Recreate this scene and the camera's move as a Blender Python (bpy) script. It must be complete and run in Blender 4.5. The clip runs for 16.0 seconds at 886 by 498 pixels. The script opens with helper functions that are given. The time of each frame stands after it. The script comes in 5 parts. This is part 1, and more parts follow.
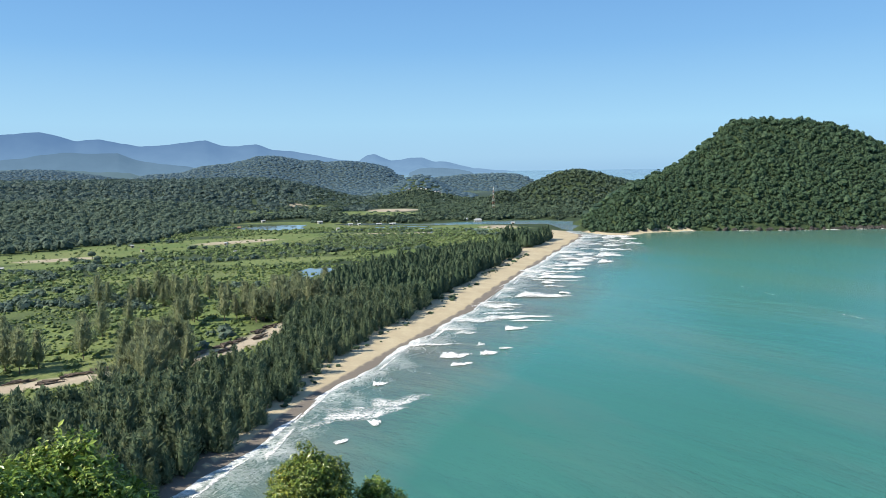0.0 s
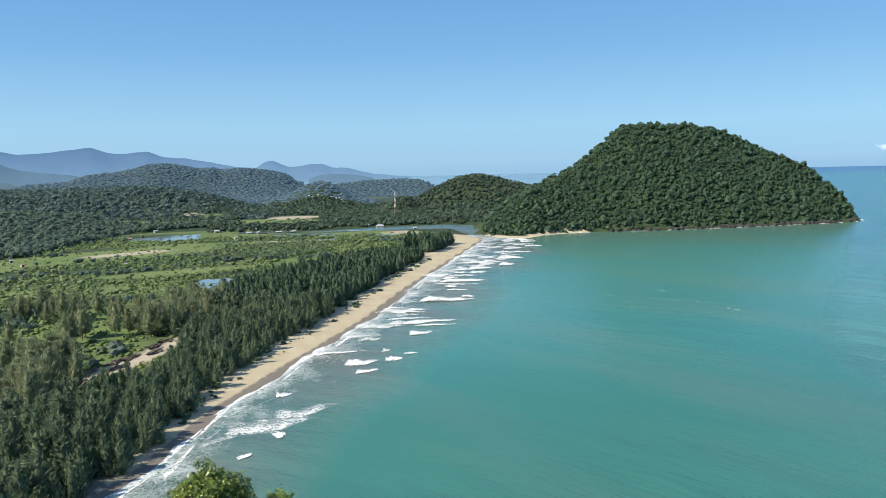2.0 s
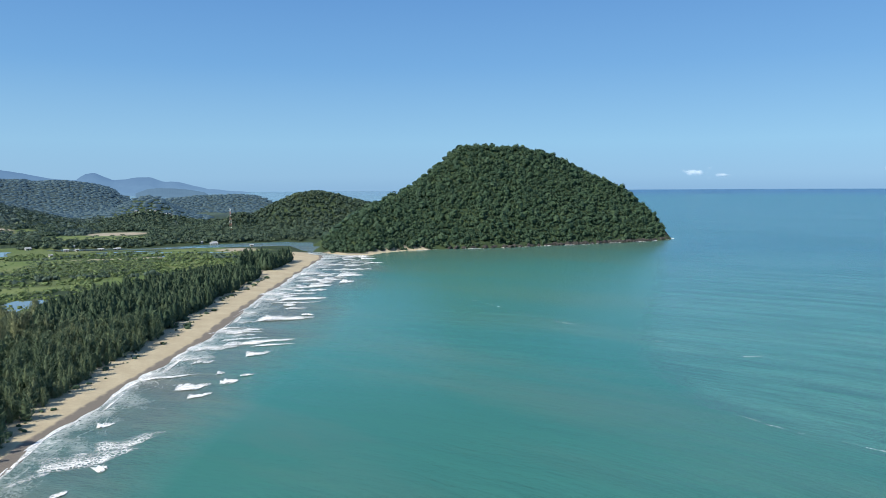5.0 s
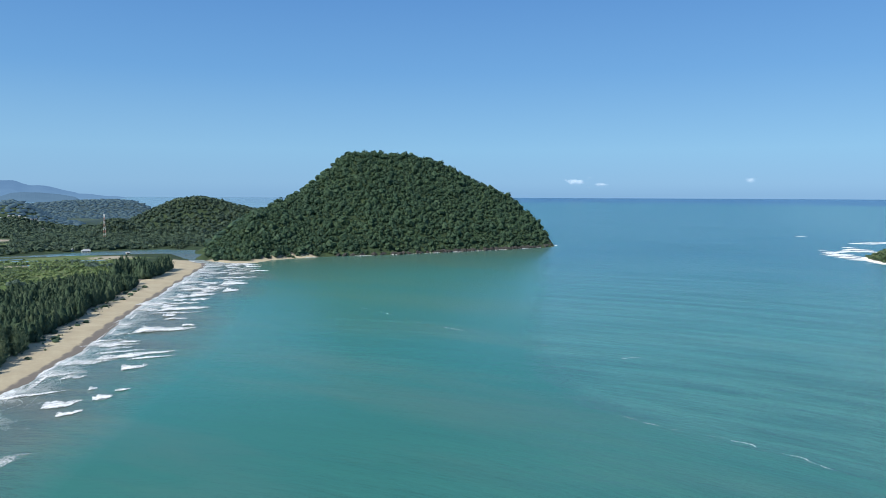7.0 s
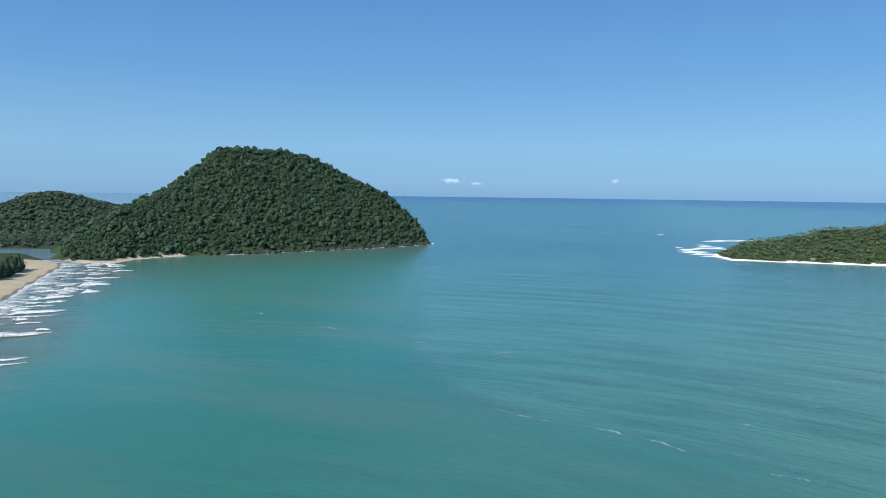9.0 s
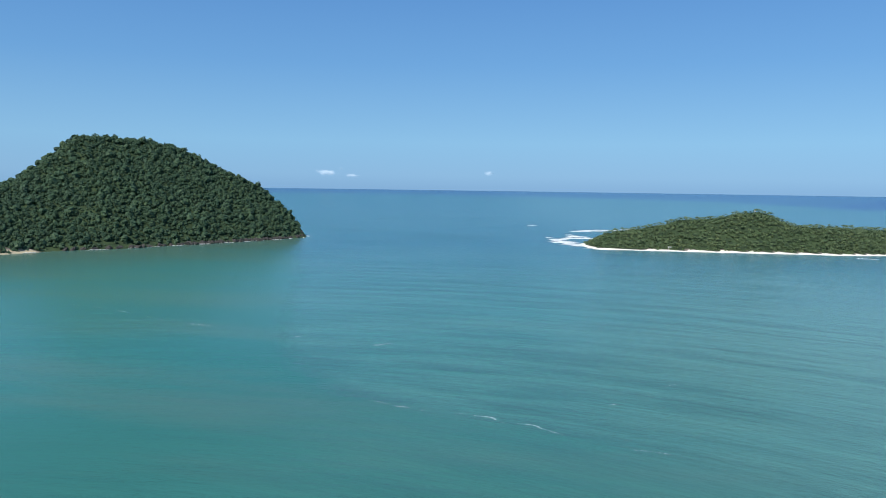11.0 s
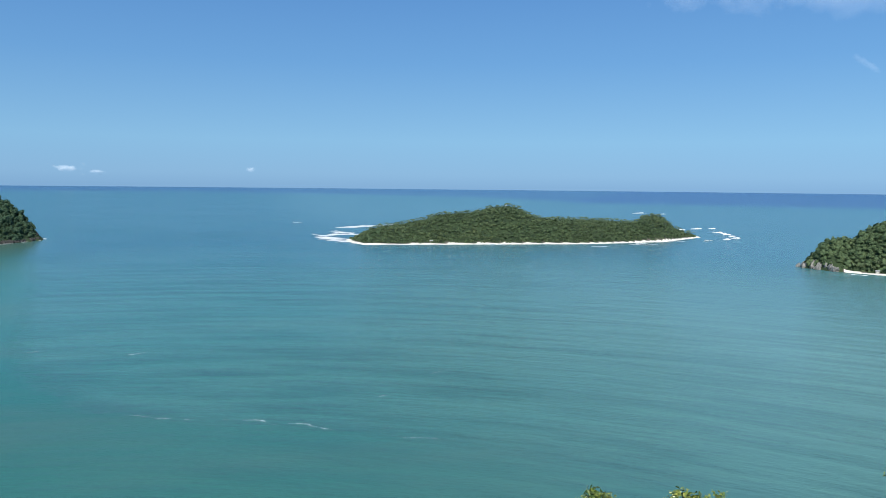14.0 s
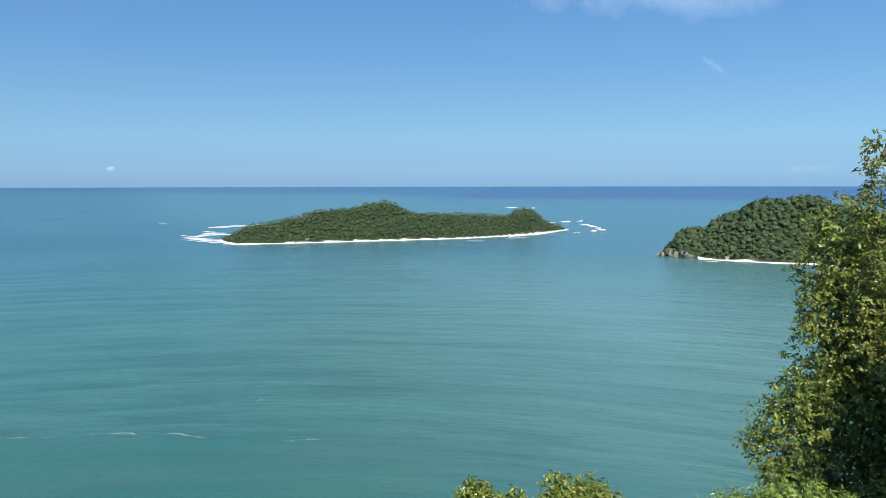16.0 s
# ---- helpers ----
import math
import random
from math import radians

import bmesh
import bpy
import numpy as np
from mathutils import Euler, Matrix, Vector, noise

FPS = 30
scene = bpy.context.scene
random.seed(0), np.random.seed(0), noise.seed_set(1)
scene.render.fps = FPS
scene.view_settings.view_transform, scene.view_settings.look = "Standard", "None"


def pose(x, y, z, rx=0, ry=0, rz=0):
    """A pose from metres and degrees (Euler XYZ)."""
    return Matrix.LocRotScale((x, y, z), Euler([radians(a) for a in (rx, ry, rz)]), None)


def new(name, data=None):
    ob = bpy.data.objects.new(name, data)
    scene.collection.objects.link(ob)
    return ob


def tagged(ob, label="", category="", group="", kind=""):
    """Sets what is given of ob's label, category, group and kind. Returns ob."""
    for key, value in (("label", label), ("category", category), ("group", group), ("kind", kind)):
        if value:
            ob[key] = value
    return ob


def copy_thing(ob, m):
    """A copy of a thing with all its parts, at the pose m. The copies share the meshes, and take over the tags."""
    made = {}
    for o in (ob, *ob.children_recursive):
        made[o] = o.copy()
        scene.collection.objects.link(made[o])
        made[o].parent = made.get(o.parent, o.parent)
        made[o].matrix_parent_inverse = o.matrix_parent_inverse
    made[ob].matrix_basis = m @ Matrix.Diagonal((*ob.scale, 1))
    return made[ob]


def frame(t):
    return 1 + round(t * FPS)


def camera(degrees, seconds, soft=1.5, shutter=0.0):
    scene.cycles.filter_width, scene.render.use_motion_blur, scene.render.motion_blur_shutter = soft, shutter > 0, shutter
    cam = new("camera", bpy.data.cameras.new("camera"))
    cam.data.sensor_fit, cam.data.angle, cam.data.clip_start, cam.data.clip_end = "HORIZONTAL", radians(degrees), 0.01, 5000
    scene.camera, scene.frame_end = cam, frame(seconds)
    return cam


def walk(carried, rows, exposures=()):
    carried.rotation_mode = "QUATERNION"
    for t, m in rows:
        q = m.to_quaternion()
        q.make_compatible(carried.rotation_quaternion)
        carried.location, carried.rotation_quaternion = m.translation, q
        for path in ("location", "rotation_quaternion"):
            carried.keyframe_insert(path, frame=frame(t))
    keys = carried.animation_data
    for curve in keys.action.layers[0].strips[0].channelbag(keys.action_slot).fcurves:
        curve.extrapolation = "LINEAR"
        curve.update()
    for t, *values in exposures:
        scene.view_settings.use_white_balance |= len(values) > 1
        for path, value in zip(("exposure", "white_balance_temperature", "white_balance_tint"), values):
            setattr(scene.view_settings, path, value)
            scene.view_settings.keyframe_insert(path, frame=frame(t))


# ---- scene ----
# A hilltop lookout over a bay: the viewer turns on the spot, the phone held at arm's length.
EYE, ARM = 80.0, 0.42
cam = camera(61.5, 16.0, soft=0.8)
ROWS = [
    (0.0, -0.00, -6.19, 0.73),
    (0.5, -2.00, -6.26, 0.91),
    (1.0, -3.95, -6.23, 1.08),
    (1.5, -5.79, -6.12, 1.26),
    (2.0, -7.58, -5.90, 1.34),
    (2.5, -9.40, -5.72, 1.25),
    (3.0, -11.36, -5.53, 1.10),
    (3.5, -13.45, -5.38, 0.79),
    (4.0, -15.58, -5.18, 0.57),
    (6.5, -26.12, -4.26, 0.01),
    (7.0, -28.29, -4.20, -0.19),
    (7.5, -30.48, -4.21, -0.37),
    (8.0, -32.81, -4.22, -0.57),
    (8.5, -35.23, -4.23, -0.71),
    (9.0, -37.68, -4.27, -0.73),
    (11.5, -49.74, -4.85, -0.81),
    (12.0, -52.49, -4.88, -0.83),
    (12.5, -55.46, -4.87, -0.93),
    (13.0, -58.61, -4.79, -0.86),
    (13.5, -61.87, -4.77, -0.78),
    (14.0, -65.07, -4.83, -0.59),
    (14.5, -67.96, -4.94, -0.34),
    (15.0, -70.46, -5.01, -0.09),
    (15.5, -72.62, -5.05, 0.06),
    (16.0, -74.58, -5.04, 0.10),
]


def station(yaw, pitch, roll):
    a = radians(yaw)
    return pose(-ARM * math.sin(a), ARM * (math.cos(a) - 1.0), EYE, 90 + pitch, roll, yaw)


walk(cam, [(t, station(*turn)) for t, *turn in ROWS], [(0.0, 0.80, 7100, 8), (4.0, 0.58, 6850, 8), (7.0, 0.41, 6400, 8), (9.0, 0.36, 6350, 8), (12.5, 0.34, 6350, 8), (14.0, 0.30, 6350, 8), (16.0, 0.39, 6620, 8)])

# ---- light ----
SUN_AZ, SUN_EL = -112.0, 41.0          # degrees; azimuth from +y towards +x
sun = new("sun", bpy.data.lights.new("sun", "SUN"))
sun.data.energy, sun.data.angle, sun.data.color = 5.0, radians(0.53), (1.0, 0.95, 0.86)
to_sun = Vector((math.sin(radians(SUN_AZ)) * math.cos(radians(SUN_EL)), math.cos(radians(SUN_AZ)) * math.cos(radians(SUN_EL)), math.sin(radians(SUN_EL))))
sun.matrix_world = Matrix.Translation((-400, -60, 500)) @ to_sun.to_track_quat("Z", "Y").to_matrix().to_4x4()
world = bpy.data.worlds.new("sky")
scene.world = world
world.use_nodes = True
wn, wl = world.node_tree.nodes, world.node_tree.links
sky = wn.new("ShaderNodeTexSky")
sky.sky_type, sky.sun_disc = "NISHITA", False
sky.sun_elevation, sky.sun_rotation = radians(SUN_EL), radians(SUN_AZ)
sky.air_density, sky.dust_density, sky.ozone_density, sky.altitude = 1.0, 0.35, 2.5, 50
wc, wm = wn.new("ShaderNodeTexCoord"), wn.new("ShaderNodeMapping")
wm.inputs["Location"].default_value = (0, 0, 0.012)     # the sky begins at the sea's horizon, a little below eye level
wl.new(wc.outputs["Generated"], wm.inputs["Vector"])
wl.new(wm.outputs["Vector"], sky.inputs["Vector"])
# clear tropical air: the sky model's light, deepened to the blue of the place from the horizon upwards
wz, wr, ws, wx = wn.new("ShaderNodeSeparateXYZ"), wn.new("ShaderNodeValToRGB"), wn.new("ShaderNodeVectorMath"), wn.new("ShaderNodeMix")
wl.new(wm.outputs["Vector"], wz.inputs[0])
wl.new(wz.outputs["Z"], wr.inputs["Fac"])
while len(wr.color_ramp.elements) < 7:
    wr.color_ramp.elements.new(0.5)
for stop, (place, color) in zip(wr.color_ramp.elements, ((0.0, (0.215, 0.445, 0.765)), (0.012, (0.225, 0.46, 0.775)), (0.026, (0.262, 0.515, 0.825)), (0.07, (0.276, 0.565, 0.875)),
                                                         (0.17, (0.172, 0.42, 0.80)), (0.30, (0.104, 0.29, 0.68)), (1.0, (0.16, 0.30, 0.56)))):
    stop.position, stop.color = place, (*color, 1)
ws.operation = "SCALE"
ws.inputs["Scale"].default_value = 0.12
wl.new(sky.outputs["Color"], ws.inputs[0])
wx.data_type = "RGBA"
wx.inputs["Factor"].default_value = 0.92
wl.new(ws.outputs[0], wx.inputs[6])
wl.new(wr.outputs["Color"], wx.inputs[7])
# deepest blue to the north, paler round towards the sun
wd, wk = wn.new("ShaderNodeVectorMath"), wn.new("ShaderNodeMapRange")
wd.operation = "DOT_PRODUCT"
wd.inputs[1].default_value = (0, 1, 0)
wl.new(wc.outputs["Generated"], wd.inputs[0])
for key, value in (("From Min", -1.0), ("From Max", 1.0), ("To Min", 1.11), ("To Max", 0.93)):
    wk.inputs[key].default_value = value
wl.new(wd.outputs["Value"], wk.inputs["Value"])
wv = wn.new("ShaderNodeVectorMath")
wv.operation = "SCALE"
# pale humid air low over the land
we, wa, wb, wh = wn.new("ShaderNodeVectorMath"), wn.new("ShaderNodeMapRange"), wn.new("ShaderNodeMapRange"), wn.new("ShaderNodeMath")
we.operation, wh.operation = "DOT_PRODUCT", "MULTIPLY"
we.inputs[1].default_value = (-0.7, 0.7, 0)
wl.new(wc.outputs["Generated"], we.inputs[0])
for node, values in ((wa, (0.25, 0.95, 0.0, 1.0)), (wb, (0.0, 0.16, 0.5, 0.0))):
    for key, value in zip(("From Min", "From Max", "To Min", "To Max"), values):
        node.inputs[key].default_value = value
wl.new(we.outputs["Value"], wa.inputs["Value"])
wl.new(wz.outputs["Z"], wb.inputs["Value"])
wl.new(wa.outputs["Result"], wh.inputs[0])
wl.new(wb.outputs["Result"], wh.inputs[1])
wo = wn.new("ShaderNodeMix")
wo.data_type = "RGBA"
wo.inputs[7].default_value = (0.36, 0.575, 0.79, 1)
wl.new(wh.outputs[0], wo.inputs["Factor"])
wl.new(wx.outputs[2], wo.inputs[6])
wl.new(wo.outputs[2], wv.inputs[0])
wl.new(wk.outputs["Result"], wv.inputs["Scale"])
wl.new(wv.outputs[0], wn["Background"].inputs["Color"])
wn["Background"].inputs["Strength"].default_value = 0.73

# ---- materials ----


class Nodes:
    """A small builder of node materials."""

    def __init__(self, name):
        self.mat = bpy.data.materials.new(name)
        self.mat.use_nodes = True
        self.nt = self.mat.node_tree
        self.bsdf = self.nt.nodes["Principled BSDF"]
        self.out = self.nt.nodes["Material Output"]

    def add(self, kind, **sets):
        n = self.nt.nodes.new("ShaderNode" + kind)
        for key, value in sets.items():
            n.inputs[key.replace("_", " ")].default_value = value
        return n

    def link(self, a, b):
        self.nt.links.new(a, b)
        return self

    def noise(self, scale, detail=4.0, rough=0.6, vector=None, stretch=None):
        n = self.add("TexNoise", Scale=scale, Detail=detail, Roughness=rough)
        if vector is None:
            vector = self.add("NewGeometry").outputs["Position"]
        if stretch:
            m = self.add("Mapping")
            m.vector_type = "TEXTURE"
            m.inputs["Rotation"].default_value = (0, 0, stretch[0])
            m.inputs["Scale"].default_value = [1.0 / s for s in stretch[1:]]
            self.link(vector, m.inputs["Vector"])
            vector = m.outputs["Vector"]
        self.link(vector, n.inputs["Vector"])
        return n.outputs["Fac"]

    def ramp(self, fac, lo, hi, a=0.0, b=1.0):
        n = self.add("MapRange")
        n.inputs["From Min"].default_value, n.inputs["From Max"].default_value = lo, hi
        n.inputs["To Min"].default_value, n.inputs["To Max"].default_value = a, b
        self.link(fac, n.inputs["Value"])
        return n.outputs["Result"]

    def math(self, op, a, b=0.0):
        n = self.nt.nodes.new("ShaderNodeMath")
        n.operation = op
        for i, v in enumerate((a, b)):
            if hasattr(v, "node"):
                self.link(v, n.inputs[i])
            else:
                n.inputs[i].default_value = v
        return n.outputs["Value"]

    def mix(self, fac, a, b, blend="MIX"):
        n = self.nt.nodes.new("ShaderNodeMix")
        n.data_type, n.blend_type = "RGBA", blend
        for sock, v in ((n.inputs["Factor"], fac), (n.inputs[6], a), (n.inputs[7], b)):
            if hasattr(v, "node"):
                self.link(v, sock)
            elif isinstance(v, tuple):
                sock.default_value = (*v, 1.0)
            else:
                sock.default_value = v
        return n.outputs[2]

    def attr(self, name):
        n = self.nt.nodes.new("ShaderNodeAttribute")
        n.attribute_name = name
        s = self.nt.nodes.new("ShaderNodeSeparateColor")
        self.link(n.outputs["Color"], s.inputs["Color"])
        return s.outputs["Red"], s.outputs["Green"], s.outputs["Blue"]

    def bump(self, height, strength, distance):
        n = self.add("Bump", Strength=strength, Distance=distance)
        self.link(height, n.inputs["Height"])
        self.link(n.outputs["Normal"], self.bsdf.inputs["Normal"])

    def done(self, color, rough, metal=0.0, spec=0.5):
        for key, v in (("Base Color", color), ("Roughness", rough), ("Metallic", metal), ("Specular IOR Level", spec)):
            if hasattr(v, "node"):
                self.link(v, self.bsdf.inputs[key])
            else:
                self.bsdf.inputs[key].default_value = (*v, 1.0) if isinstance(v, tuple) else v
        return self.mat

    def veil(self, factor):
        """Lets the surface through where factor is low: lacy foam, thin cloud."""
        t, m = self.add("BsdfTransparent"), self.add("MixShader")
        self.link(factor, m.inputs["Fac"]).link(t.outputs[0], m.inputs[1]).link(self.bsdf.outputs[0], m.inputs[2]).link(m.outputs[0], self.out.inputs["Surface"])


def foliage(name, dark, light, tip, patch=40.0, fine=1.2, rough=0.65, spec=0.25, lucent=0.0, relief=0.0):
    """Leaves: each crown or leaf has its own shade, stands differ over tens of metres, and small clumps within."""
    m = Nodes(name)
    own = m.add("NewGeometry").outputs["Random Per Island"]
    obj = m.add("ObjectInfo").outputs["Random"]
    stand = m.ramp(m.noise(1.0 / patch, 3.0), 0.35, 0.65)
    clump = m.noise(fine, 3.0)
    c = m.mix(m.ramp(m.math("ADD", own, obj), 0.2, 1.5), dark, light)
    c = m.mix(m.math("MULTIPLY", stand, m.ramp(own, 0.3, 1.0)), c, tip)
    c = m.mix(m.ramp(clump, 0.3, 0.7, 0.5, 0.0), c, m.mix(0.5, c, dark))
    if relief:          # sprays of leaves within a crown
        m.bump(m.noise(fine * 1.7, 4.0, 0.65), 1.0, relief)
    mat = m.done(c, rough, 0.0, spec)
    if lucent:
        t, s = m.add("BsdfTranslucent"), m.add("MixShader", Fac=lucent)
        m.link(c, t.inputs["Color"]).link(m.bsdf.outputs[0], s.inputs[1]).link(t.outputs[0], s.inputs[2]).link(s.outputs[0], m.out.inputs["Surface"])
    return mat


def plain(name, color, other, rough, scale=2.0, metal=0.0, spec=0.4, bump=0.0):
    m = Nodes(name)
    n = m.noise(scale, 5.0)
    c = m.mix(m.ramp(n, 0.3, 0.7), color, other)
    if bump:
        m.bump(n, 0.6, bump)
    return m.done(c, rough, metal, spec)


def ground_material():
    m = Nodes("ground_cover")
    sand, field, dirt = m.attr("cover")
    big, mid, small = m.noise(0.012, 4.0), m.noise(0.07, 4.0), m.noise(0.6, 4.0)
    scrub = m.mix(m.ramp(mid, 0.35, 0.65), (0.018, 0.032, 0.016), (0.040, 0.062, 0.026))
    grass = m.mix(m.ramp(big, 0.35, 0.65), (0.105, 0.148, 0.046), (0.172, 0.190, 0.078))
    grass = m.mix(m.ramp(small, 0.35, 0.68, 0.0, 0.75), grass, (0.055, 0.095, 0.028))
    c = m.mix(field, scrub, grass)
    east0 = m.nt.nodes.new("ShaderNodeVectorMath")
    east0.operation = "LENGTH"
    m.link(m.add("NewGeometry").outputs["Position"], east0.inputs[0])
    c = m.mix(m.ramp(east0.outputs["Value"], 1900, 2600), c, (0.036, 0.060, 0.066))     # distance haze painted over the far ground as a bluish tint
    earth = m.mix(m.ramp(mid, 0.3, 0.7), (0.40, 0.345, 0.270), (0.28, 0.232, 0.175))
    c = m.mix(dirt, c, earth)
    dry = m.mix(m.ramp(mid, 0.35, 0.7), (0.415, 0.355, 0.245), (0.335, 0.280, 0.190))
    dry = m.mix(m.ramp(small, 0.4, 0.8, 0.0, 0.5), dry, (0.310, 0.256, 0.185))
    east = m.nt.nodes.new("ShaderNodeSeparateXYZ")
    m.link(m.add("NewGeometry").outputs["Position"], east.inputs[0])
    dry = m.mix(m.ramp(east.outputs["X"], 500, 700), dry, (0.74, 0.70, 0.60))     # coral sand on the islands
    wet = m.mix(m.ramp(m.math("ADD", sand, m.math("MULTIPLY", mid, 0.16)), 0.42, 0.50), (0.150, 0.130, 0.112), dry)
    c = m.mix(m.ramp(sand, 0.02, 0.20), c, wet)
    m.bump(m.noise(0.9, 6.0), 0.5, 0.4)
    return m.done(c, 0.9, 0.0, 0.2)


def sea_material():
    m = Nodes("sea_water")
    silt, shore, deep = m.attr("water")
    big = m.noise(0.006, 3.0, 0.5, None, (2.0, 0.5, 1.0, 1.0))
    drift = m.noise(0.012, 5.0, 0.65, None, (2.15, 0.3, 1.3, 1.0))
    teal = m.mix(m.ramp(big, 0.35, 0.65), (0.019, 0.134, 0.106), (0.032, 0.138, 0.094))
    teal = m.mix(m.ramp(drift, 0.47, 0.68, 0.0, 0.6), teal, (0.070, 0.128, 0.098))
    blue = m.mix(m.ramp(drift, 0.35, 0.7), (0.047, 0.180, 0.170), (0.070, 0.194, 0.175))
    place = m.nt.nodes.new("ShaderNodeSeparateXYZ")
    m.link(m.add("NewGeometry").outputs["Position"], place.inputs[0])
    north = m.math("ADD", place.outputs["Y"], m.math("MULTIPLY", drift, 160.0))
    teal = m.mix(m.ramp(north, 300, 620, 0.0, 0.72), teal, m.mix(m.ramp(drift, 0.4, 0.65), (0.052, 0.206, 0.186), (0.074, 0.208, 0.162)))     # pale sediment off the beach
    teal = m.mix(m.ramp(north, 740, 940, 0.0, 0.8), teal, (0.070, 0.116, 0.072))     # olive river water, with the headland's dark reflection painted in
    blue = m.mix(m.ramp(north, 420, 820, 0.0, 0.8), blue, (0.092, 0.238, 0.240))     # clear pale water off the cape
    c = m.mix(silt, blue, teal)
    c = m.mix(m.ramp(place.outputs["Y"], 60, 320, 0.48, 0.0), c, (0.027, 0.097, 0.077))     # deeper water under the lookout
    c = m.mix(m.ramp(deep, 0.0, 0.5), c, m.mix(m.ramp(drift, 0.35, 0.7), (0.028, 0.132, 0.178), (0.044, 0.152, 0.186)))
    south = m.nt.nodes.new("ShaderNodeSeparateXYZ")
    m.link(m.add("NewGeometry").outputs["Position"], south.inputs[0])
    span = m.nt.nodes.new("ShaderNodeVectorMath")
    span.operation = "LENGTH"
    m.link(m.add("NewGeometry").outputs["Position"], span.inputs[0])
    lee = m.ramp(m.math("SUBTRACT", south.outputs["X"], m.math("MULTIPLY", south.outputs["Y"], 1.2)), 40, 420, 0.0, 0.8)
    c = m.mix(m.math("MULTIPLY", lee, m.ramp(span.outputs["Value"], 420, 900, 1.0, 0.25)), c, (0.138, 0.274, 0.252))     # milkier water in the lee of the point
    c = m.mix(m.ramp(deep, 0.5, 1.0), c, (0.034, 0.092, 0.210))
    c = m.mix(m.ramp(m.math("SUBTRACT", south.outputs["Y"], south.outputs["X"]), 1900, 2600, 0.0, 0.6), c, (0.24, 0.34, 0.40))     # haze over the far bay painted in as paler water
    cloudy = m.mix(m.ramp(drift, 0.4, 0.62), (0.078, 0.142, 0.126), (0.118, 0.134, 0.108))
    c = m.mix(m.ramp(m.math("ADD", shore, m.math("MULTIPLY", drift, 0.35)), 0.30, 0.80), c, cloudy)
    # lace of spent foam in the wash
    streak = m.ramp(m.noise(0.95, 7.0, 0.8, None, (1.2, 0.8, 1.15, 1.0)), 0.48, 0.60)
    patch = m.noise(0.055, 4.0, 0.6)
    reach = m.ramp(m.math("ADD", shore, m.math("MULTIPLY", patch, 0.8)), 1.16, 1.46)
    lines = m.nt.nodes.new("ShaderNodeMath")
    lines.operation = "SINE"
    m.link(m.math("ADD", m.math("MULTIPLY", shore, 44.0), m.math("MULTIPLY", m.noise(0.035, 3.0), 26.0)), lines.inputs[0])
    front = m.math("MULTIPLY", m.ramp(m.math("ABSOLUTE", lines.outputs[0]), 0.05, 0.32, 1.0, 0.0), m.ramp(shore, 0.76, 0.92))
    front = m.math("MULTIPLY", front, m.ramp(m.noise(0.5, 6.0, 0.75), 0.44, 0.58, 0.0, 0.75))
    wash = m.math("MINIMUM", m.math("ADD", m.math("MULTIPLY", streak, reach), front), 1.0)
    edge = m.ramp(m.math("ADD", shore, m.math("MULTIPLY", m.noise(0.16, 4.0), 0.10)), 1.015, 1.04)
    wash = m.math("MINIMUM", m.math("ADD", wash, m.math("MULTIPLY", edge, m.ramp(m.noise(0.5, 5.0, 0.7), 0.35, 0.6, 0.35, 1.0))), 1.0)
    cells = []
    for size, wide in ((0.22, 0.10), (0.62, 0.13)):
        warp = m.nt.nodes.new("ShaderNodeVectorMath")
        warp.operation = "MULTIPLY_ADD"
        bend = m.add("TexNoise", Scale=0.16, Detail=3.0)
        m.link(m.add("NewGeometry").outputs["Position"], bend.inputs["Vector"])
        m.link(bend.outputs["Color"], warp.inputs[0])
        warp.inputs[1].default_value = (7, 7, 0)
        m.link(m.add("NewGeometry").outputs["Position"], warp.inputs[2])
        cell = m.add("TexVoronoi", Scale=size)
        cell.feature = "DISTANCE_TO_EDGE"
        m.link(warp.outputs[0], cell.inputs["Vector"])
        cells.append(m.ramp(cell.outputs["Distance"], 0.02, wide, 1.0, 0.0))
    net = m.math("MAXIMUM", cells[0], m.math("MULTIPLY", cells[1], 0.8))
    lacing = m.ramp(m.math("ADD", shore, m.math("MULTIPLY", m.math("SUBTRACT", patch, 0.5), 0.9)), 0.80, 1.06, 0.0, 0.75)
    wash = m.math("MAXIMUM", wash, m.math("MULTIPLY", net, lacing))
    c = m.mix(wash, c, (0.62, 0.64, 0.64))
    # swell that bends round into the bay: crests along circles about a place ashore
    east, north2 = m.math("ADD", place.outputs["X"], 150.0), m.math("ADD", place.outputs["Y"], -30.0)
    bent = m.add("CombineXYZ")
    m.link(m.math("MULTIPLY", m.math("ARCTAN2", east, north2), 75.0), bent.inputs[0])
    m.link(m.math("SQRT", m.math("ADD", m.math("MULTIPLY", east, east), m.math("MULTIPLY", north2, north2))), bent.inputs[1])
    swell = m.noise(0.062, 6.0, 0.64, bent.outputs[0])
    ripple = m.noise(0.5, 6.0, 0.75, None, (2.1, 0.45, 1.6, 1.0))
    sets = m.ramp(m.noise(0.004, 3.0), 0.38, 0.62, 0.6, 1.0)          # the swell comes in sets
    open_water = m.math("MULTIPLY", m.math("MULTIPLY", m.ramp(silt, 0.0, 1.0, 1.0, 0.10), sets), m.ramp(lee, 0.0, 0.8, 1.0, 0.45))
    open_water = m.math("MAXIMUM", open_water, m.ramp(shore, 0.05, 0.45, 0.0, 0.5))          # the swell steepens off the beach
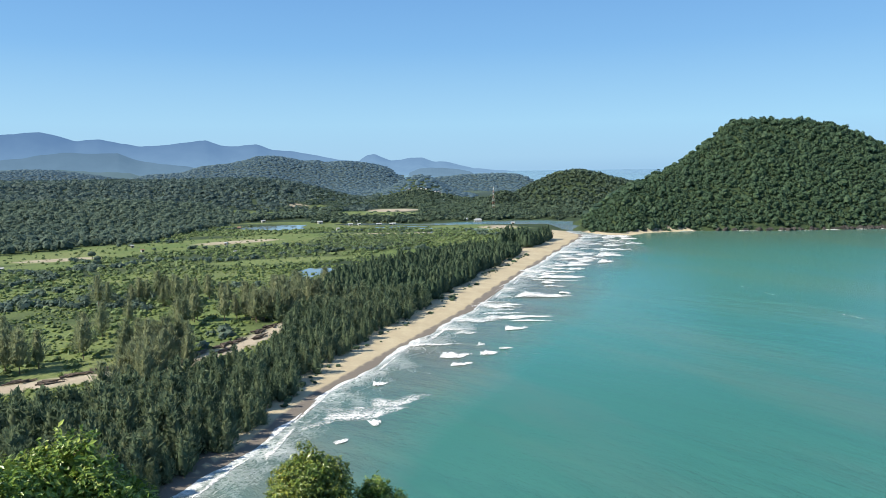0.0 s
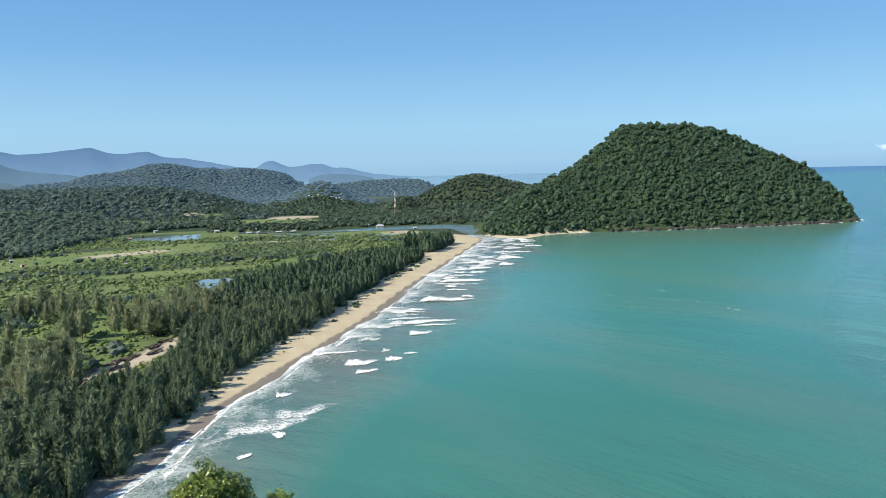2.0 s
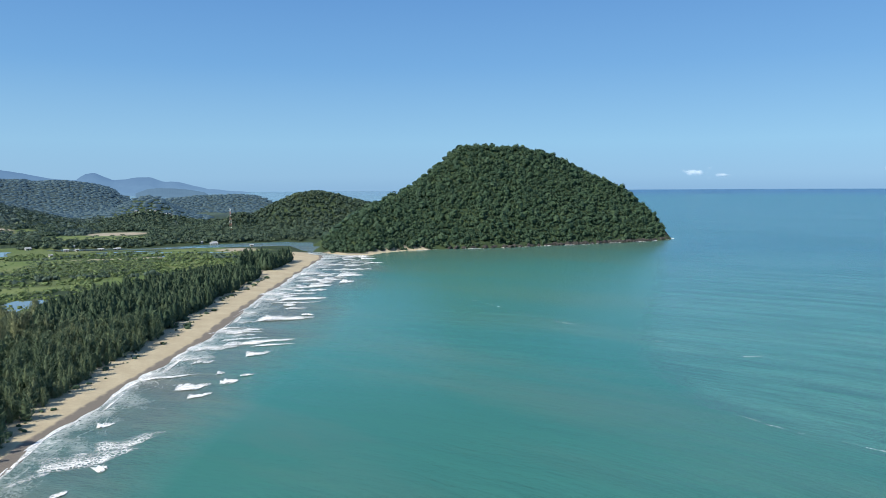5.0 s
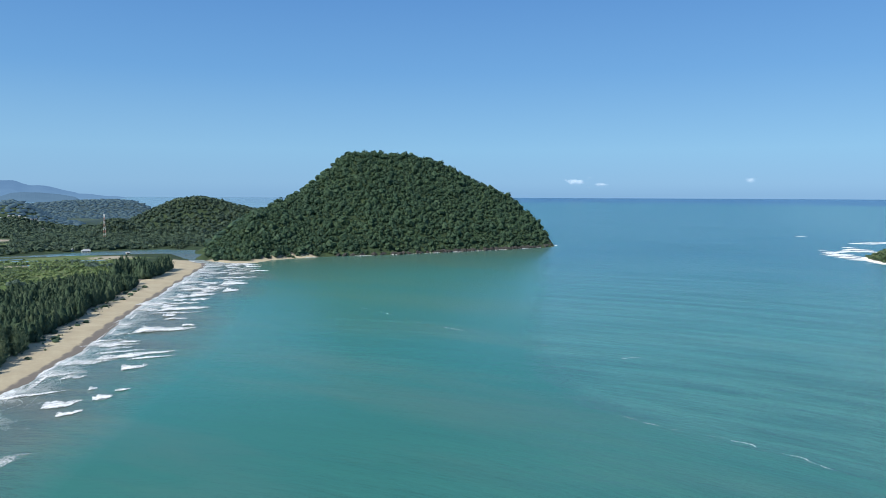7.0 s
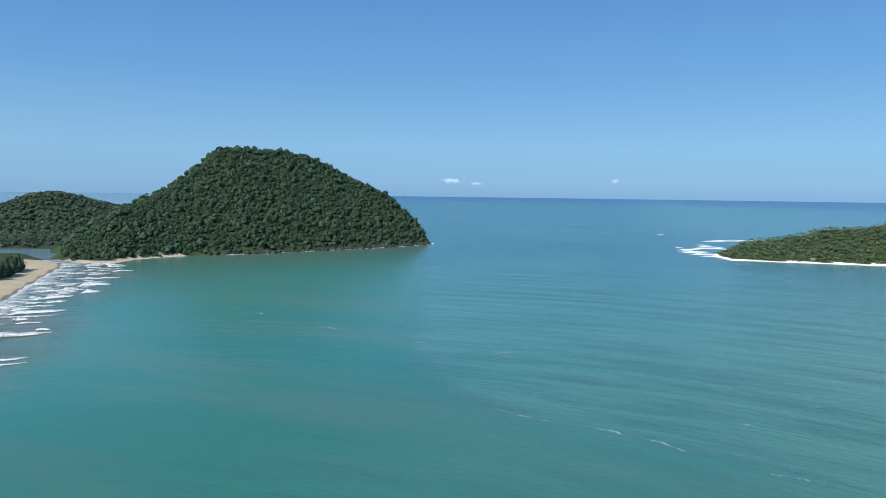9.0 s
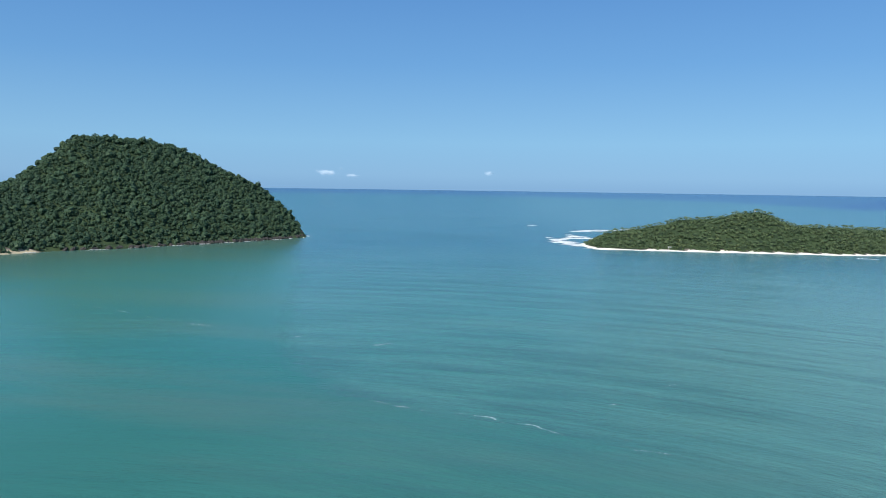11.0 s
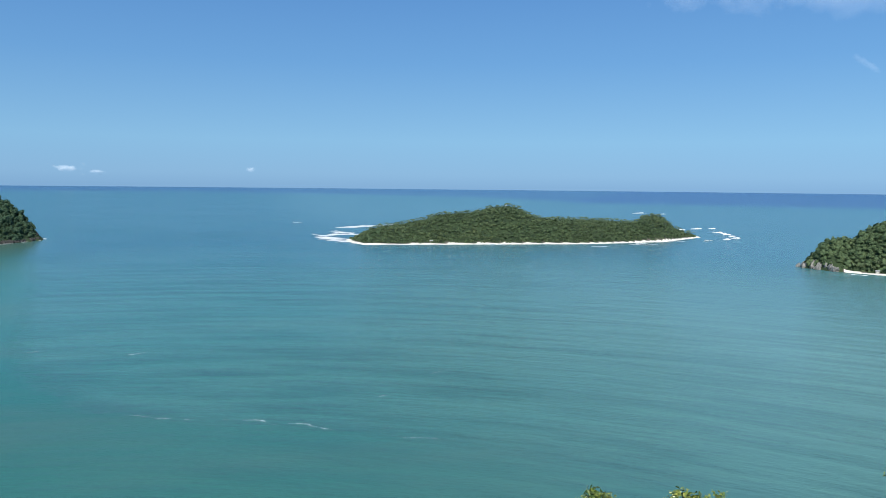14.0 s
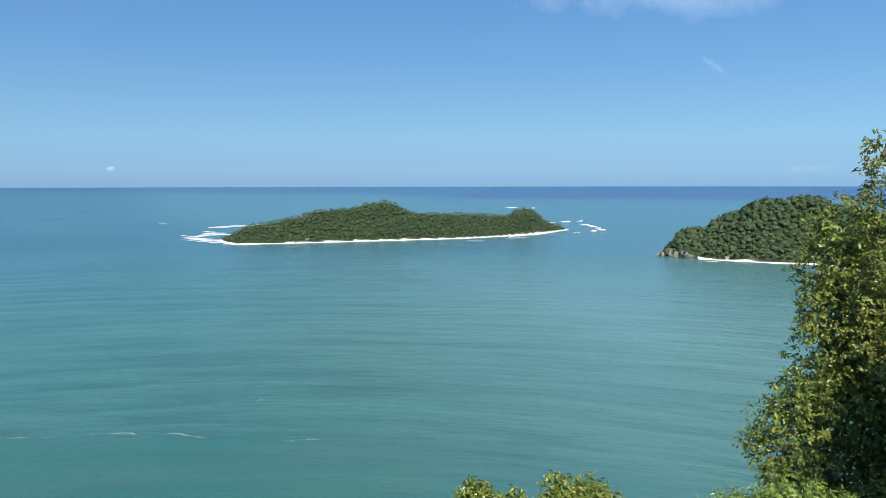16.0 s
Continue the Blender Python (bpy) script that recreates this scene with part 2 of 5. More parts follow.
    # shade of the swell painted in as darker bands
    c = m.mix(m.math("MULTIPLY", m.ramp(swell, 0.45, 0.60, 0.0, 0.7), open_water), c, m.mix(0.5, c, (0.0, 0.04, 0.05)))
    m.bump(m.math("MULTIPLY", m.math("ADD", m.math("MULTIPLY", swell, 2.6), m.math("MULTIPLY", ripple, 0.4)), open_water), 0.8, 1.6)
    mat = m.done(c, m.mix(wash, (0.23, 0.23, 0.23), (0.8, 0.8, 0.8)), 0.0, m.ramp(deep, 0.5, 1.0, 0.5, 0.24))
    m.bsdf.inputs["IOR"].default_value = 1.333
    return mat


def foam_material():
    m = Nodes("breaking_foam")
    veil = m.attr("veil")[0]
    n = m.noise(0.55, 6.0, 0.78, None, (0.1, 0.6, 1.3, 1.0))
    rag = m.noise(0.14, 4.0, 0.6, None, (0.1, 0.7, 1.4, 1.0))
    m.bump(m.noise(1.5, 4.0), 0.6, 0.4)
    mat = m.done((0.70, 0.71, 0.71), 0.75, 0.0, 0.3)
    grain = m.math("ADD", m.math("MULTIPLY", m.math("SUBTRACT", n, 0.5), 2.6), m.math("MULTIPLY", m.math("SUBTRACT", rag, 0.5), 1.6))
    cell = m.add("TexVoronoi", Scale=0.75)
    cell.feature = "DISTANCE_TO_EDGE"
    m.link(m.add("NewGeometry").outputs["Position"], cell.inputs["Vector"])
    net = m.math("MULTIPLY", m.ramp(cell.outputs["Distance"], 0.03, 0.16, 0.9, 0.0), m.ramp(m.math("ADD", veil, m.math("MULTIPLY", m.math("SUBTRACT", rag, 0.5), 0.8)), 0.18, 0.5))
    m.veil(m.math("MAXIMUM", net, m.ramp(m.math("ADD", veil, grain), 0.46, 0.92)))
    return mat


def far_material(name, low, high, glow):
    """Distant ranges, a backdrop: haze of many kilometres painted in and made to glow."""
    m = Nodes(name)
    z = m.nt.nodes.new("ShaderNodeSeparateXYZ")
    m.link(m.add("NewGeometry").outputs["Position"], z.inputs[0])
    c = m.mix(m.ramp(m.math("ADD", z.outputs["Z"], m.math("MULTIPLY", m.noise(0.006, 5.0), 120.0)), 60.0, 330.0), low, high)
    c = m.mix(m.ramp(m.noise(0.009, 6.0, 0.7), 0.42, 0.62, 0.0, 0.35), c, m.mix(0.6, c, high))     # slope shading painted in as gullies and spurs
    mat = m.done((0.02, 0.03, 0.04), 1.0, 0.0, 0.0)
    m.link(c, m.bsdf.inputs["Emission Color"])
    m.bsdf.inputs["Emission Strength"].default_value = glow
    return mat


def cloud_material(name, density, scale):
    m = Nodes(name)
    veil = m.attr("veil")[0]
    n = m.noise(scale, 6.0, 0.62)
    mat = m.done((0.9, 0.9, 0.9), 1.0, 0.0, 0.0)
    # sunlit brightness of the cloud given as a glow
    m.bsdf.inputs["Emission Color"].default_value = (0.72, 0.82, 0.95, 1)
    m.bsdf.inputs["Emission Strength"].default_value = 0.38
    m.veil(m.math("MULTIPLY", m.ramp(m.math("ADD", veil, m.math("MULTIPLY", m.math("SUBTRACT", n, 0.5), 3.0)), 0.35, 1.2), density))
    return mat


GROUND, SEA, FOAM = ground_material(), sea_material(), foam_material()
JUNGLE = foliage("jungle_leaves", (0.022, 0.050, 0.034), (0.050, 0.094, 0.052), (0.080, 0.128, 0.056), 30, 0.12, 0.65, 0.25, 0.25)
POINTWOOD = foliage("point_jungle_leaves", (0.076, 0.124, 0.062), (0.110, 0.164, 0.076), (0.150, 0.200, 0.086), 30, 0.12, 0.65, 0.25, 0.3)
# WOODS and RIDGEWOODS: distance haze mixed into paler, bluer leaf colours
WOODS = foliage("hazed_woodland_leaves", (0.088, 0.134, 0.112), (0.110, 0.160, 0.120), (0.126, 0.174, 0.122), 70, 0.09, 0.65, 0.2, 0.42)
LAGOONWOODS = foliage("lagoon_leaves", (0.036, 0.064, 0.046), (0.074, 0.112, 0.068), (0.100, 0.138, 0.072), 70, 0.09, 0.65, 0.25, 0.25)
RIDGEWOODS = foliage("hazed_ridge_leaves", (0.072, 0.114, 0.108), (0.088, 0.132, 0.116), (0.097, 0.139, 0.119), 90, 0.06, 0.65, 0.2, 0.42)
FARWOODS = foliage("hazy_far_leaves", (0.020, 0.038, 0.038), (0.032, 0.054, 0.050), (0.038, 0.060, 0.052), 200, 0.02)
# haze of distance painted on these leaves as a faint blue glow
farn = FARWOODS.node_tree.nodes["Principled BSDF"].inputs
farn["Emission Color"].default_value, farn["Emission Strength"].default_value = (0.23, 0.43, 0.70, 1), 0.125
SCRUB = foliage("scrub_leaves", (0.086, 0.138, 0.054), (0.146, 0.205, 0.082), (0.190, 0.238, 0.098), 50, 0.2, 0.65, 0.25, 0.3)
GRASS = foliage("grass_tussocks", (0.085, 0.135, 0.040), (0.150, 0.205, 0.060), (0.205, 0.235, 0.078), 25, 0.3, 0.65, 0.2, 0.3)
ISLE = foliage("island_leaves", (0.058, 0.098, 0.046), (0.106, 0.148, 0.066), (0.146, 0.172, 0.076), 50, 0.12, 0.65, 0.25, 0.3)
NEEDLE = foliage("casuarina_needles", (0.096, 0.144, 0.088), (0.158, 0.208, 0.122), (0.196, 0.220, 0.132), 30, 0.4, 0.8, 0.12, 0.48)
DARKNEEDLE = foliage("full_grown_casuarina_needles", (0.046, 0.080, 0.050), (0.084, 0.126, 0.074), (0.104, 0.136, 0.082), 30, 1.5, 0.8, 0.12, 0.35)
OLDNEEDLE = foliage("old_casuarina_needles", (0.185, 0.225, 0.130), (0.260, 0.295, 0.168), (0.300, 0.290, 0.180), 14, 1.5, 0.8, 0.1, 0.45)
PALM = foliage("palm_fronds", (0.042, 0.076, 0.036), (0.086, 0.118, 0.056), (0.105, 0.128, 0.062), 60, 1.0)
BARK = plain("bark", (0.16, 0.125, 0.095), (0.085, 0.065, 0.05), 0.9, 3.0, 0, 0.2, 0.02)
ROCK = plain("dark_shore_rock", (0.056, 0.053, 0.049), (0.014, 0.0135, 0.013), 0.85, 0.35, 0, 0.3, 0.5)
PALE_ROCK = plain("pale_shore_rock", (0.300, 0.292, 0.272), (0.085, 0.086, 0.082), 0.85, 0.45, 0, 0.3, 0.5)
LEAF_A = foliage("bright_leaves", (0.070, 0.140, 0.020), (0.200, 0.300, 0.046), (0.40, 0.44, 0.11), 1.5, 3.0, 0.38, 0.5, 0.2)
# yellow tip colour stands in for the tree's sunlit leaves
LEAF_B = foliage("deep_green_leaves", (0.040, 0.086, 0.016), (0.140, 0.212, 0.034), (0.38, 0.37, 0.058), 1.2, 3.0, 0.36, 0.5, 0.2)
LEAF_D = foliage("yellow_green_leaves", (0.050, 0.098, 0.014), (0.195, 0.260, 0.044), (0.44, 0.42, 0.090), 1.2, 3.0, 0.32, 0.6, 0.2)
LEAF_C = foliage("olive_leaves", (0.068, 0.114, 0.020), (0.255, 0.312, 0.056), (0.46, 0.42, 0.095), 1.3, 3.0, 0.34, 0.5, 0.2)
POND = plain("pond_water", (0.11, 0.15, 0.16), (0.14, 0.175, 0.175), 0.06, 0.05, 0, 0.5)
WALLS = plain("limewash", (0.46, 0.45, 0.42), (0.34, 0.33, 0.30), 0.85, 0.8)
TIN = plain("sheet_metal_roof", (0.46, 0.47, 0.48), (0.30, 0.30, 0.29), 0.5, 0.7, 0.3)
RUST = plain("rusty_roof", (0.30, 0.17, 0.11), (0.22, 0.13, 0.09), 0.7, 0.7)
RED = plain("faded_red_paint", (0.46, 0.23, 0.19), (0.38, 0.21, 0.18), 0.6, 1.0)
WHITE = plain("white_paint", (0.78, 0.78, 0.76), (0.66, 0.66, 0.64), 0.6, 1.0)
LOG = plain("weathered_logs", (0.14, 0.105, 0.08), (0.06, 0.05, 0.04), 0.9, 1.5)

# ---- the lie of the land ----
BEACH = [(-60, 60), (-84, 120), (-67, 176), (-57, 202), (-43, 262), (-33, 288), (-22, 319), (-8, 355), (14, 414), (40, 504), (84, 634), (122, 745), (152, 835), (162, 872)]
INLET = [(155, 905), (152, 960), (150, 1020), (146, 1046), (90, 1052), (-20, 1058), (-130, 1064), (-130, 1074), (-20, 1084), (50, 1120), (150, 1128), (196, 1090), (186, 1000), (172, 935), (176, 902), (188, 868)]
CAPE = [(214, 856), (240, 886), (262, 899), (320, 909), (395, 897), (457, 901), (520, 905), (581, 911), (640, 918), (690, 933), (712, 965), (700, 1040), (560, 1120), (430, 1190), (400, 1350), (480, 1550), (520, 1750), (450, 2050), (420, 2500), (300, 2900), (-150, 3000), (-260, 4990)]
REAR = [(-4990, 4990), (-4990, -4990), (1400, -4990), (1000, -420), (960, -200), (930, -90), (884, -22), (853, -14), (823, -46), (803, -107), (790, -160), (700, -230), (560, -280), (350, -270), (180, -130), (118, -30), (100, 50), (40, 100)]
MAIN = np.array(BEACH + INLET + CAPE + REAR, float)
ISLAND = np.array([(890, 556), (864, 520), (897, 469), (959, 381), (1044, 257), (1152, 167), (1291, 130), (1345, 146), (1335, 235), (1262, 345), (1195, 440), (1110, 530), (1015, 596), (935, 592)], float)


def inland(poly, x, y):
    """Metres from the shore, positive on land."""
    x, y = np.asarray(x, float), np.asarray(y, float)
    best, inside = np.full(x.shape, 1e18), np.zeros(x.shape, bool)
    for (ax, ay), (bx, by) in zip(poly, np.roll(poly, -1, 0)):
        dx, dy = bx - ax, by - ay
        u = np.clip(((x - ax) * dx + (y - ay) * dy) / (dx * dx + dy * dy), 0, 1)
        best = np.minimum(best, (x - ax - u * dx) ** 2 + (y - ay - u * dy) ** 2)
        if ay != by:
            inside ^= ((ay > y) != (by > y)) & (x < ax + (y - ay) * dx / dy)
    return np.where(inside, 1, -1) * np.sqrt(best)


def smooth(a, b, v):
    u = np.clip((v - a) / (b - a), 0, 1)
    return u * u * (3 - 2 * u)


_lat = np.random.RandomState(5).rand(64, 64)


def rough2(x, y, size, octaves=3):
    """Smooth value noise in the plane, -1 to 1."""
    total, amp, norm = 0.0, 1.0, 0.0
    for k in range(octaves):
        u, v = np.asarray(x) / size + 17.3 * k, np.asarray(y) / size + 5.1 * k
        i, j = np.floor(u).astype(int), np.floor(v).astype(int)
        fu, fv = u - i, v - j
        fu, fv = fu * fu * (3 - 2 * fu), fv * fv * (3 - 2 * fv)
        g = lambda a, b: _lat[a % 64, b % 64]
        total = total + amp * ((g(i, j) * (1 - fu) + g(i + 1, j) * fu) * (1 - fv) + (g(i, j + 1) * (1 - fu) + g(i + 1, j + 1) * fu) * fv)
        norm, amp, size = norm + amp, amp * 0.5, size * 0.5
    return total / norm * 2 - 1


def rim(r):
    """The far sheet lifts towards the horizon that the eye sees from the hill."""
    return 56.0 * np.clip((r - 2600) / 2300, 0, 1.02) ** 1.6


def cape_height(x, y):
    top = np.interp(x, [150, 185, 241, 310, 370, 409, 483, 556, 616, 664, 690, 702, 716], [0, 11, 48, 71, 107, 135, 135, 127, 99, 73, 40, 17, 0])
    ridge = np.interp(x, [185, 241, 310, 370, 409, 556, 616, 664, 702], [935, 965, 1000, 1030, 1042, 1046, 1030, 1000, 958])
    foot = np.interp(x, [170, 214, 240, 262, 320, 395, 457, 520, 581, 640, 690], [905, 878, 893, 903, 912, 900, 904, 908, 914, 921, 935])
    front = np.clip((y - foot) / (ridge - foot), 0, 1) ** 0.85
    back = 1 - smooth(20, 170, y - ridge)
    return top * np.where(y < ridge, front, back)


def hill_height(x, y):
    """The lookout hill under the viewer's feet."""
    r, az = np.hypot(x, y), np.degrees(np.arctan2(x, y))
    steep = 0.36 + 0.44 * smooth(-115, -75, az) * (1 - smooth(104, 130, az))
    return EYE - 1.65 - steep * np.maximum(r - 1.2, 0)


def height(x, y):
    x, y = np.asarray(x, float), np.asarray(y, float)
    r, az = np.hypot(x, y), np.degrees(np.arctan2(x, y))
    d = inland(MAIN, x, y)
    d = d + np.where((np.abs(d) < 40) & (y < 930) & (x < 170), (1 - np.abs(d) / 40) * (4.5 * rough2(x, y, 30, 2) + 2.0 * rough2(x, y, 9, 2)), 0)
    z = np.where(d > 0, np.minimum(0.085 * d, 2.0), np.maximum(0.07 * d, -5.0))
    start = np.interp(az, [-60, -31, -22, -15, -8, -4], [700, 760, 880, 1190, 1300, 1500])
    up = smooth(0, 1, (r - start) / (1900 - start)) * (1 - 0.6 * smooth(2000, 2500, r))
    hills = 56 * up * (1 - smooth(-14, -5, az)) * (1 + 0.10 * rough2(x, y, 300))
    for a0, r0, h, wa, wr in ((-1.9, 2050, 58, 2.0, 200), (4.6, 1500, 28, 1.2, 70), (-29, 3300, 82, 5.5, 300)):
        hills = np.maximum(hills, h * np.exp(-((az - a0) / wa) ** 2 * 0.7 - ((r - r0) / wr) ** 2) * (1 + 0.07 * rough2(x, y, 180)))
    long = np.interp(az, [-24, -21.6, -19.1, -17.9, -15.9, -14.9, -13.8, -13.0, -11.7, -10.5, -9.6, -9.0, -7.5, -5.8, -4.3, -3.2, -2.5, -1.5], [30, 58, 66, 88, 100, 110, 128, 132, 123, 109, 111, 102, 105, 98, 80, 48, 25, 0])
    knoll = np.interp(az, [3.5, 5, 6.3, 7.6, 8.8, 9.9, 10.8, 11.8, 13, 14.6, 17], [0, 12, 34, 50, 62, 68, 67, 61, 50, 42, 20])
    flats = np.interp(az, [-2.5, -0.5, 1.0, 2.5, 4.5, 6.5, 8.0, 10.0], [20, 42, 48, 51, 54, 50, 40, 0])
    hills = np.maximum(hills, flats * np.exp(-((r - 2800) / 200) ** 2) * (1 + 0.05 * rough2(x, y, 120)))
    hills = np.maximum(hills, long * np.exp(-((r - 3050) / 330) ** 2) * (1 + 0.05 * rough2(x, y, 150)))
    hills = np.maximum(hills, knoll * np.exp(-((r - 1600) / 130) ** 2) * (1 + 0.06 * rough2(x, y, 90)))
    z = z + np.where(d > 0, hills * smooth(0, 60, d), 0)
    cape = cape_height(x, y) * (1 + 0.05 * rough2(x, y, 70))
    z = np.maximum(z, np.where((d > 0) & (y > 850) & (y < 1260) & (x > 150), cape, -9))
    # the wooded point to the south
    top = np.interp(az, [90.6, 91.0, 91.6, 92.1, 93.1, 94.6, 95.4, 96.3, 96.9, 98.0, 99.0, 100.0, 101.0, 101.7, 102.3, 104, 108, 115], [1, 6, 12, 21, 29, 36, 42, 45, 52, 59, 56, 60, 61, 58, 52, 44, 30, 10])
    z = np.maximum(z, np.where((d > 0) & (x > 650) & (y < 0) & (y > -420), top * smooth(-6, np.interp(y, [-60, -30], [34, 16]), d - 14 * smooth(-36, -60, y)), -9))
    e = inland(ISLAND, x, y)
    top = np.interp(az, [57.3, 58, 58.7, 59.5, 60.8, 62, 62.8, 63.7, 64.9, 66.6, 68.1, 69, 70.1, 70.9, 71.6, 72.2, 75.3, 77.9, 79.2, 79.8, 80.1, 80.9, 81.5, 81.9, 82.4, 83.3, 83.9], [1, 4, 10, 15, 17, 19, 23, 25, 32, 35, 39, 43, 45, 41, 33, 27, 24, 22, 18, 21, 29, 31, 28, 19, 9, 3, 0])
    z = np.where(e > -60, np.maximum(z, np.where(e > 0, np.minimum(0.12 * e, 1.2) + top * smooth(2, np.interp(az, [58, 63, 78, 82], [32, 75, 75, 34]), e) * (1 + 0.08 * rough2(x, y, 60, 2)), 0.07 * e)), z)
    return np.maximum(z, hill_height(x, y)) + rim(r)


def polar(azs, radii):
    a, r = np.meshgrid(np.radians(azs), radii)
    return (r * np.sin(a)).ravel(), (r * np.cos(a)).ravel()


def sheet(name, azs, radii, z, material, attribute, values):
    """One round sheet about the viewpoint, closed at its middle, with a colour attribute."""
    x, y = polar(azs, radii)
    n, k = len(azs), len(radii)
    verts = np.column_stack([x, y, z(x, y)])
    i, j = np.meshgrid(np.arange(n), np.arange(k - 1))
    i, j = i.ravel(), j.ravel()
    quads = np.column_stack([j * n + i, j * n + (i + 1) % n, (j + 1) * n + (i + 1) % n, (j + 1) * n + i])[:, ::-1]
    me = bpy.data.meshes.new(name)
    me.vertices.add(len(verts))
    me.vertices.foreach_set("co", verts.ravel())
    me.loops.add(quads.size)
    me.loops.foreach_set("vertex_index", quads.ravel().astype(np.int32))
    me.polygons.add(len(quads))
    me.polygons.foreach_set("loop_start", np.arange(0, quads.size, 4, dtype=np.int32))
    me.polygons.foreach_set("use_smooth", np.ones(len(quads), bool))
    me.update(calc_edges=True)
    rgb = values(x, y)
    col = me.attributes.new(attribute, "FLOAT_COLOR", "POINT")
    col.data.foreach_set("color", np.column_stack([*rgb, np.ones(len(x))]).ravel().astype(np.float32))
    me.materials.append(material)
    return new(name, me)


AZS = np.concatenate([np.arange(-180, -45, 3.0), np.arange(-45, 56, 0.66), np.arange(56, 86, 0.22), np.arange(86, 90, 0.5), np.arange(90, 104, 0.25), np.arange(104, 112, 0.5), np.arange(112, 180, 3.0)])
ROAD = np.array([(-200, 225), (-162, 262), (-128, 285), (-104, 300), (-91, 330), (-79, 374), (-62, 410)], float)


def line_distance(path, x, y):
    best = np.full(np.shape(x), 1e18)
    for (ax, ay), (bx, by) in zip(path[:-1], path[1:]):
        dx, dy = bx - ax, by - ay
        u = np.clip(((x - ax) * dx + (y - ay) * dy) / (dx * dx + dy * dy), 0, 1)
        best = np.minimum(best, (x - ax - u * dx) ** 2 + (y - ay - u * dy) ** 2)
    return np.sqrt(best)


def oval(x, y, cx, cy, a, b, turn=0.0):
    c, s = math.cos(radians(turn)), math.sin(radians(turn))
    u, v = ((x - cx) * c + (y - cy) * s) / a, (-(x - cx) * s + (y - cy) * c) / b
    return np.hypot(u, v) + 0.18 * rough2(x, y, 40)


FIELDS = [(-150, 285, 55, 34, -20), (-195, 320, 60, 50, 10), (-355, 690, 85, 50, 28), (-262, 795, 165, 58, 34), (-150, 890, 85, 30, 5), (-28, 690, 34, 34, 20), (-330, 620, 50, 16, 10), (-140, 640, 60, 22, 20),
          (55, 965, 60, 26, 0), (-150, 380, 40, 60, -20), (-215, 330, 40, 50, -20), (-120, 470, 30, 50, -30), (-310, 460, 60, 40, 10), (-240, 540, 60, 22, 10), (76, 838, 12, 26, -20), (0, 990, 22, 24, 0), (96, 2410, 46, 70, 0), (-300, 1280, 90, 30, 0), (-244, 1440, 18, 60, 0), (-150, 1330, 60, 60, 0), (-70, 1300, 50, 50, 0)]
BARE = [(74, 983, 25, 30, -10), (50, 1646, 24, 16, 0), (-230, 815, 55, 18, 36), (-345, 668, 40, 12, 28), (-96, 1415, 52, 55, 0), (-60, 905, 50, 10, 0), (-10, 1560, 30, 20, 0), (-282, 1430, 16, 40, 0)]
PONDS = [("pond", -228, 1015, 42, 44, 0), ("pond", -112, 1062, 44, 14, 0), ("pond", -101, 562, 13, 30, -8), ("pond", -106, 528, 9, 14, -8), ("pond", 12, 1040, 28, 7, 0), ("pond", -11, 914, 17, 5, 0), ("pond", 45, 950, 26, 5, -8), ("pond", -60, 1000, 40, 6, 4), ("pond", -22, 968, 30, 8, -3)]


def beach_width(y):
    return np.interp(y, [100, 176, 215, 260, 310, 440, 530, 680, 790, 850, 900], [2, 2.5, 7, 12, 18.5, 25, 24, 28, 24, 26, 30])


def cover(x, y):
    d, e = inland(MAIN, x, y), inland(ISLAND, x, y)
    r, az = np.hypot(x, y), np.degrees(np.arctan2(x, y))
    w = beach_width(y)
    on_beach = (y > 60) & (y < 925) & (x < 168) & (d < 120) & (r < 1000)
    sand = np.where(on_beach & (d < w + 6), np.clip(1 - 0.9 * (1 - d / 14.0), 0.25, 1) * (1 - smooth(0, 6, d - w)), 0)
    spit = (x > 168) & (x < 300) & (y < 912) & (y > 840)
    sand = np.maximum(sand, np.where(spit, 0.95 * (1 - smooth(7, 12, d + 3 * cape_height(x, y))), 0))
    sand = np.maximum(sand, np.where(e > -12, 1 - smooth(4.5, 7.0, e), 0))
    sand = np.maximum(sand, np.where((x > 650) & (x < 836) & (y < -54) & (d < 40), 1 - smooth(5, 8.5, d), 0))
    
    field = np.zeros(x.shape)
    for q in FIELDS:
        field = np.maximum(field, 1 - smooth(0.85, 1.1, oval(x, y, *q)))
    lowland = (d > 20) & (r < 1150) & (y > 230) & (az < 9) & ((x < 60) | (y < 850))
    field = np.maximum(field, np.where(lowland, smooth(-0.35, 0.30, rough2(x, y, 70)) * 0.80, 0))
    dirt = 1 - smooth(4.5, 8.0, line_distance(ROAD, x, y) + 2.0 * rough2(x, y, 9))
    for q in BARE:
        dirt = np.maximum(dirt, 0.85 * (1 - smooth(0.8, 1.05, oval(x, y, *q))))
    return np.clip(sand, 0, 1), np.clip(field, 0, 1), dirt


RADII = np.concatenate([np.geomspace(0.002, 120, 36), np.linspace(125, 420, 70), np.linspace(425, 1420, 120), np.linspace(1430, 2200, 36), np.linspace(2220, 3500, 40), np.geomspace(3550, 4960, 8)])
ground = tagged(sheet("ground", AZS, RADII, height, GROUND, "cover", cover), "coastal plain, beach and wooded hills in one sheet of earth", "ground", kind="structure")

FRONT = np.array([(700, 945), (560, 780), (388, 541), (300, 425), (227, 335), (194, 268), (183, 222), (188, 186), (199, 144), (204, 100), (205, -400)], float)


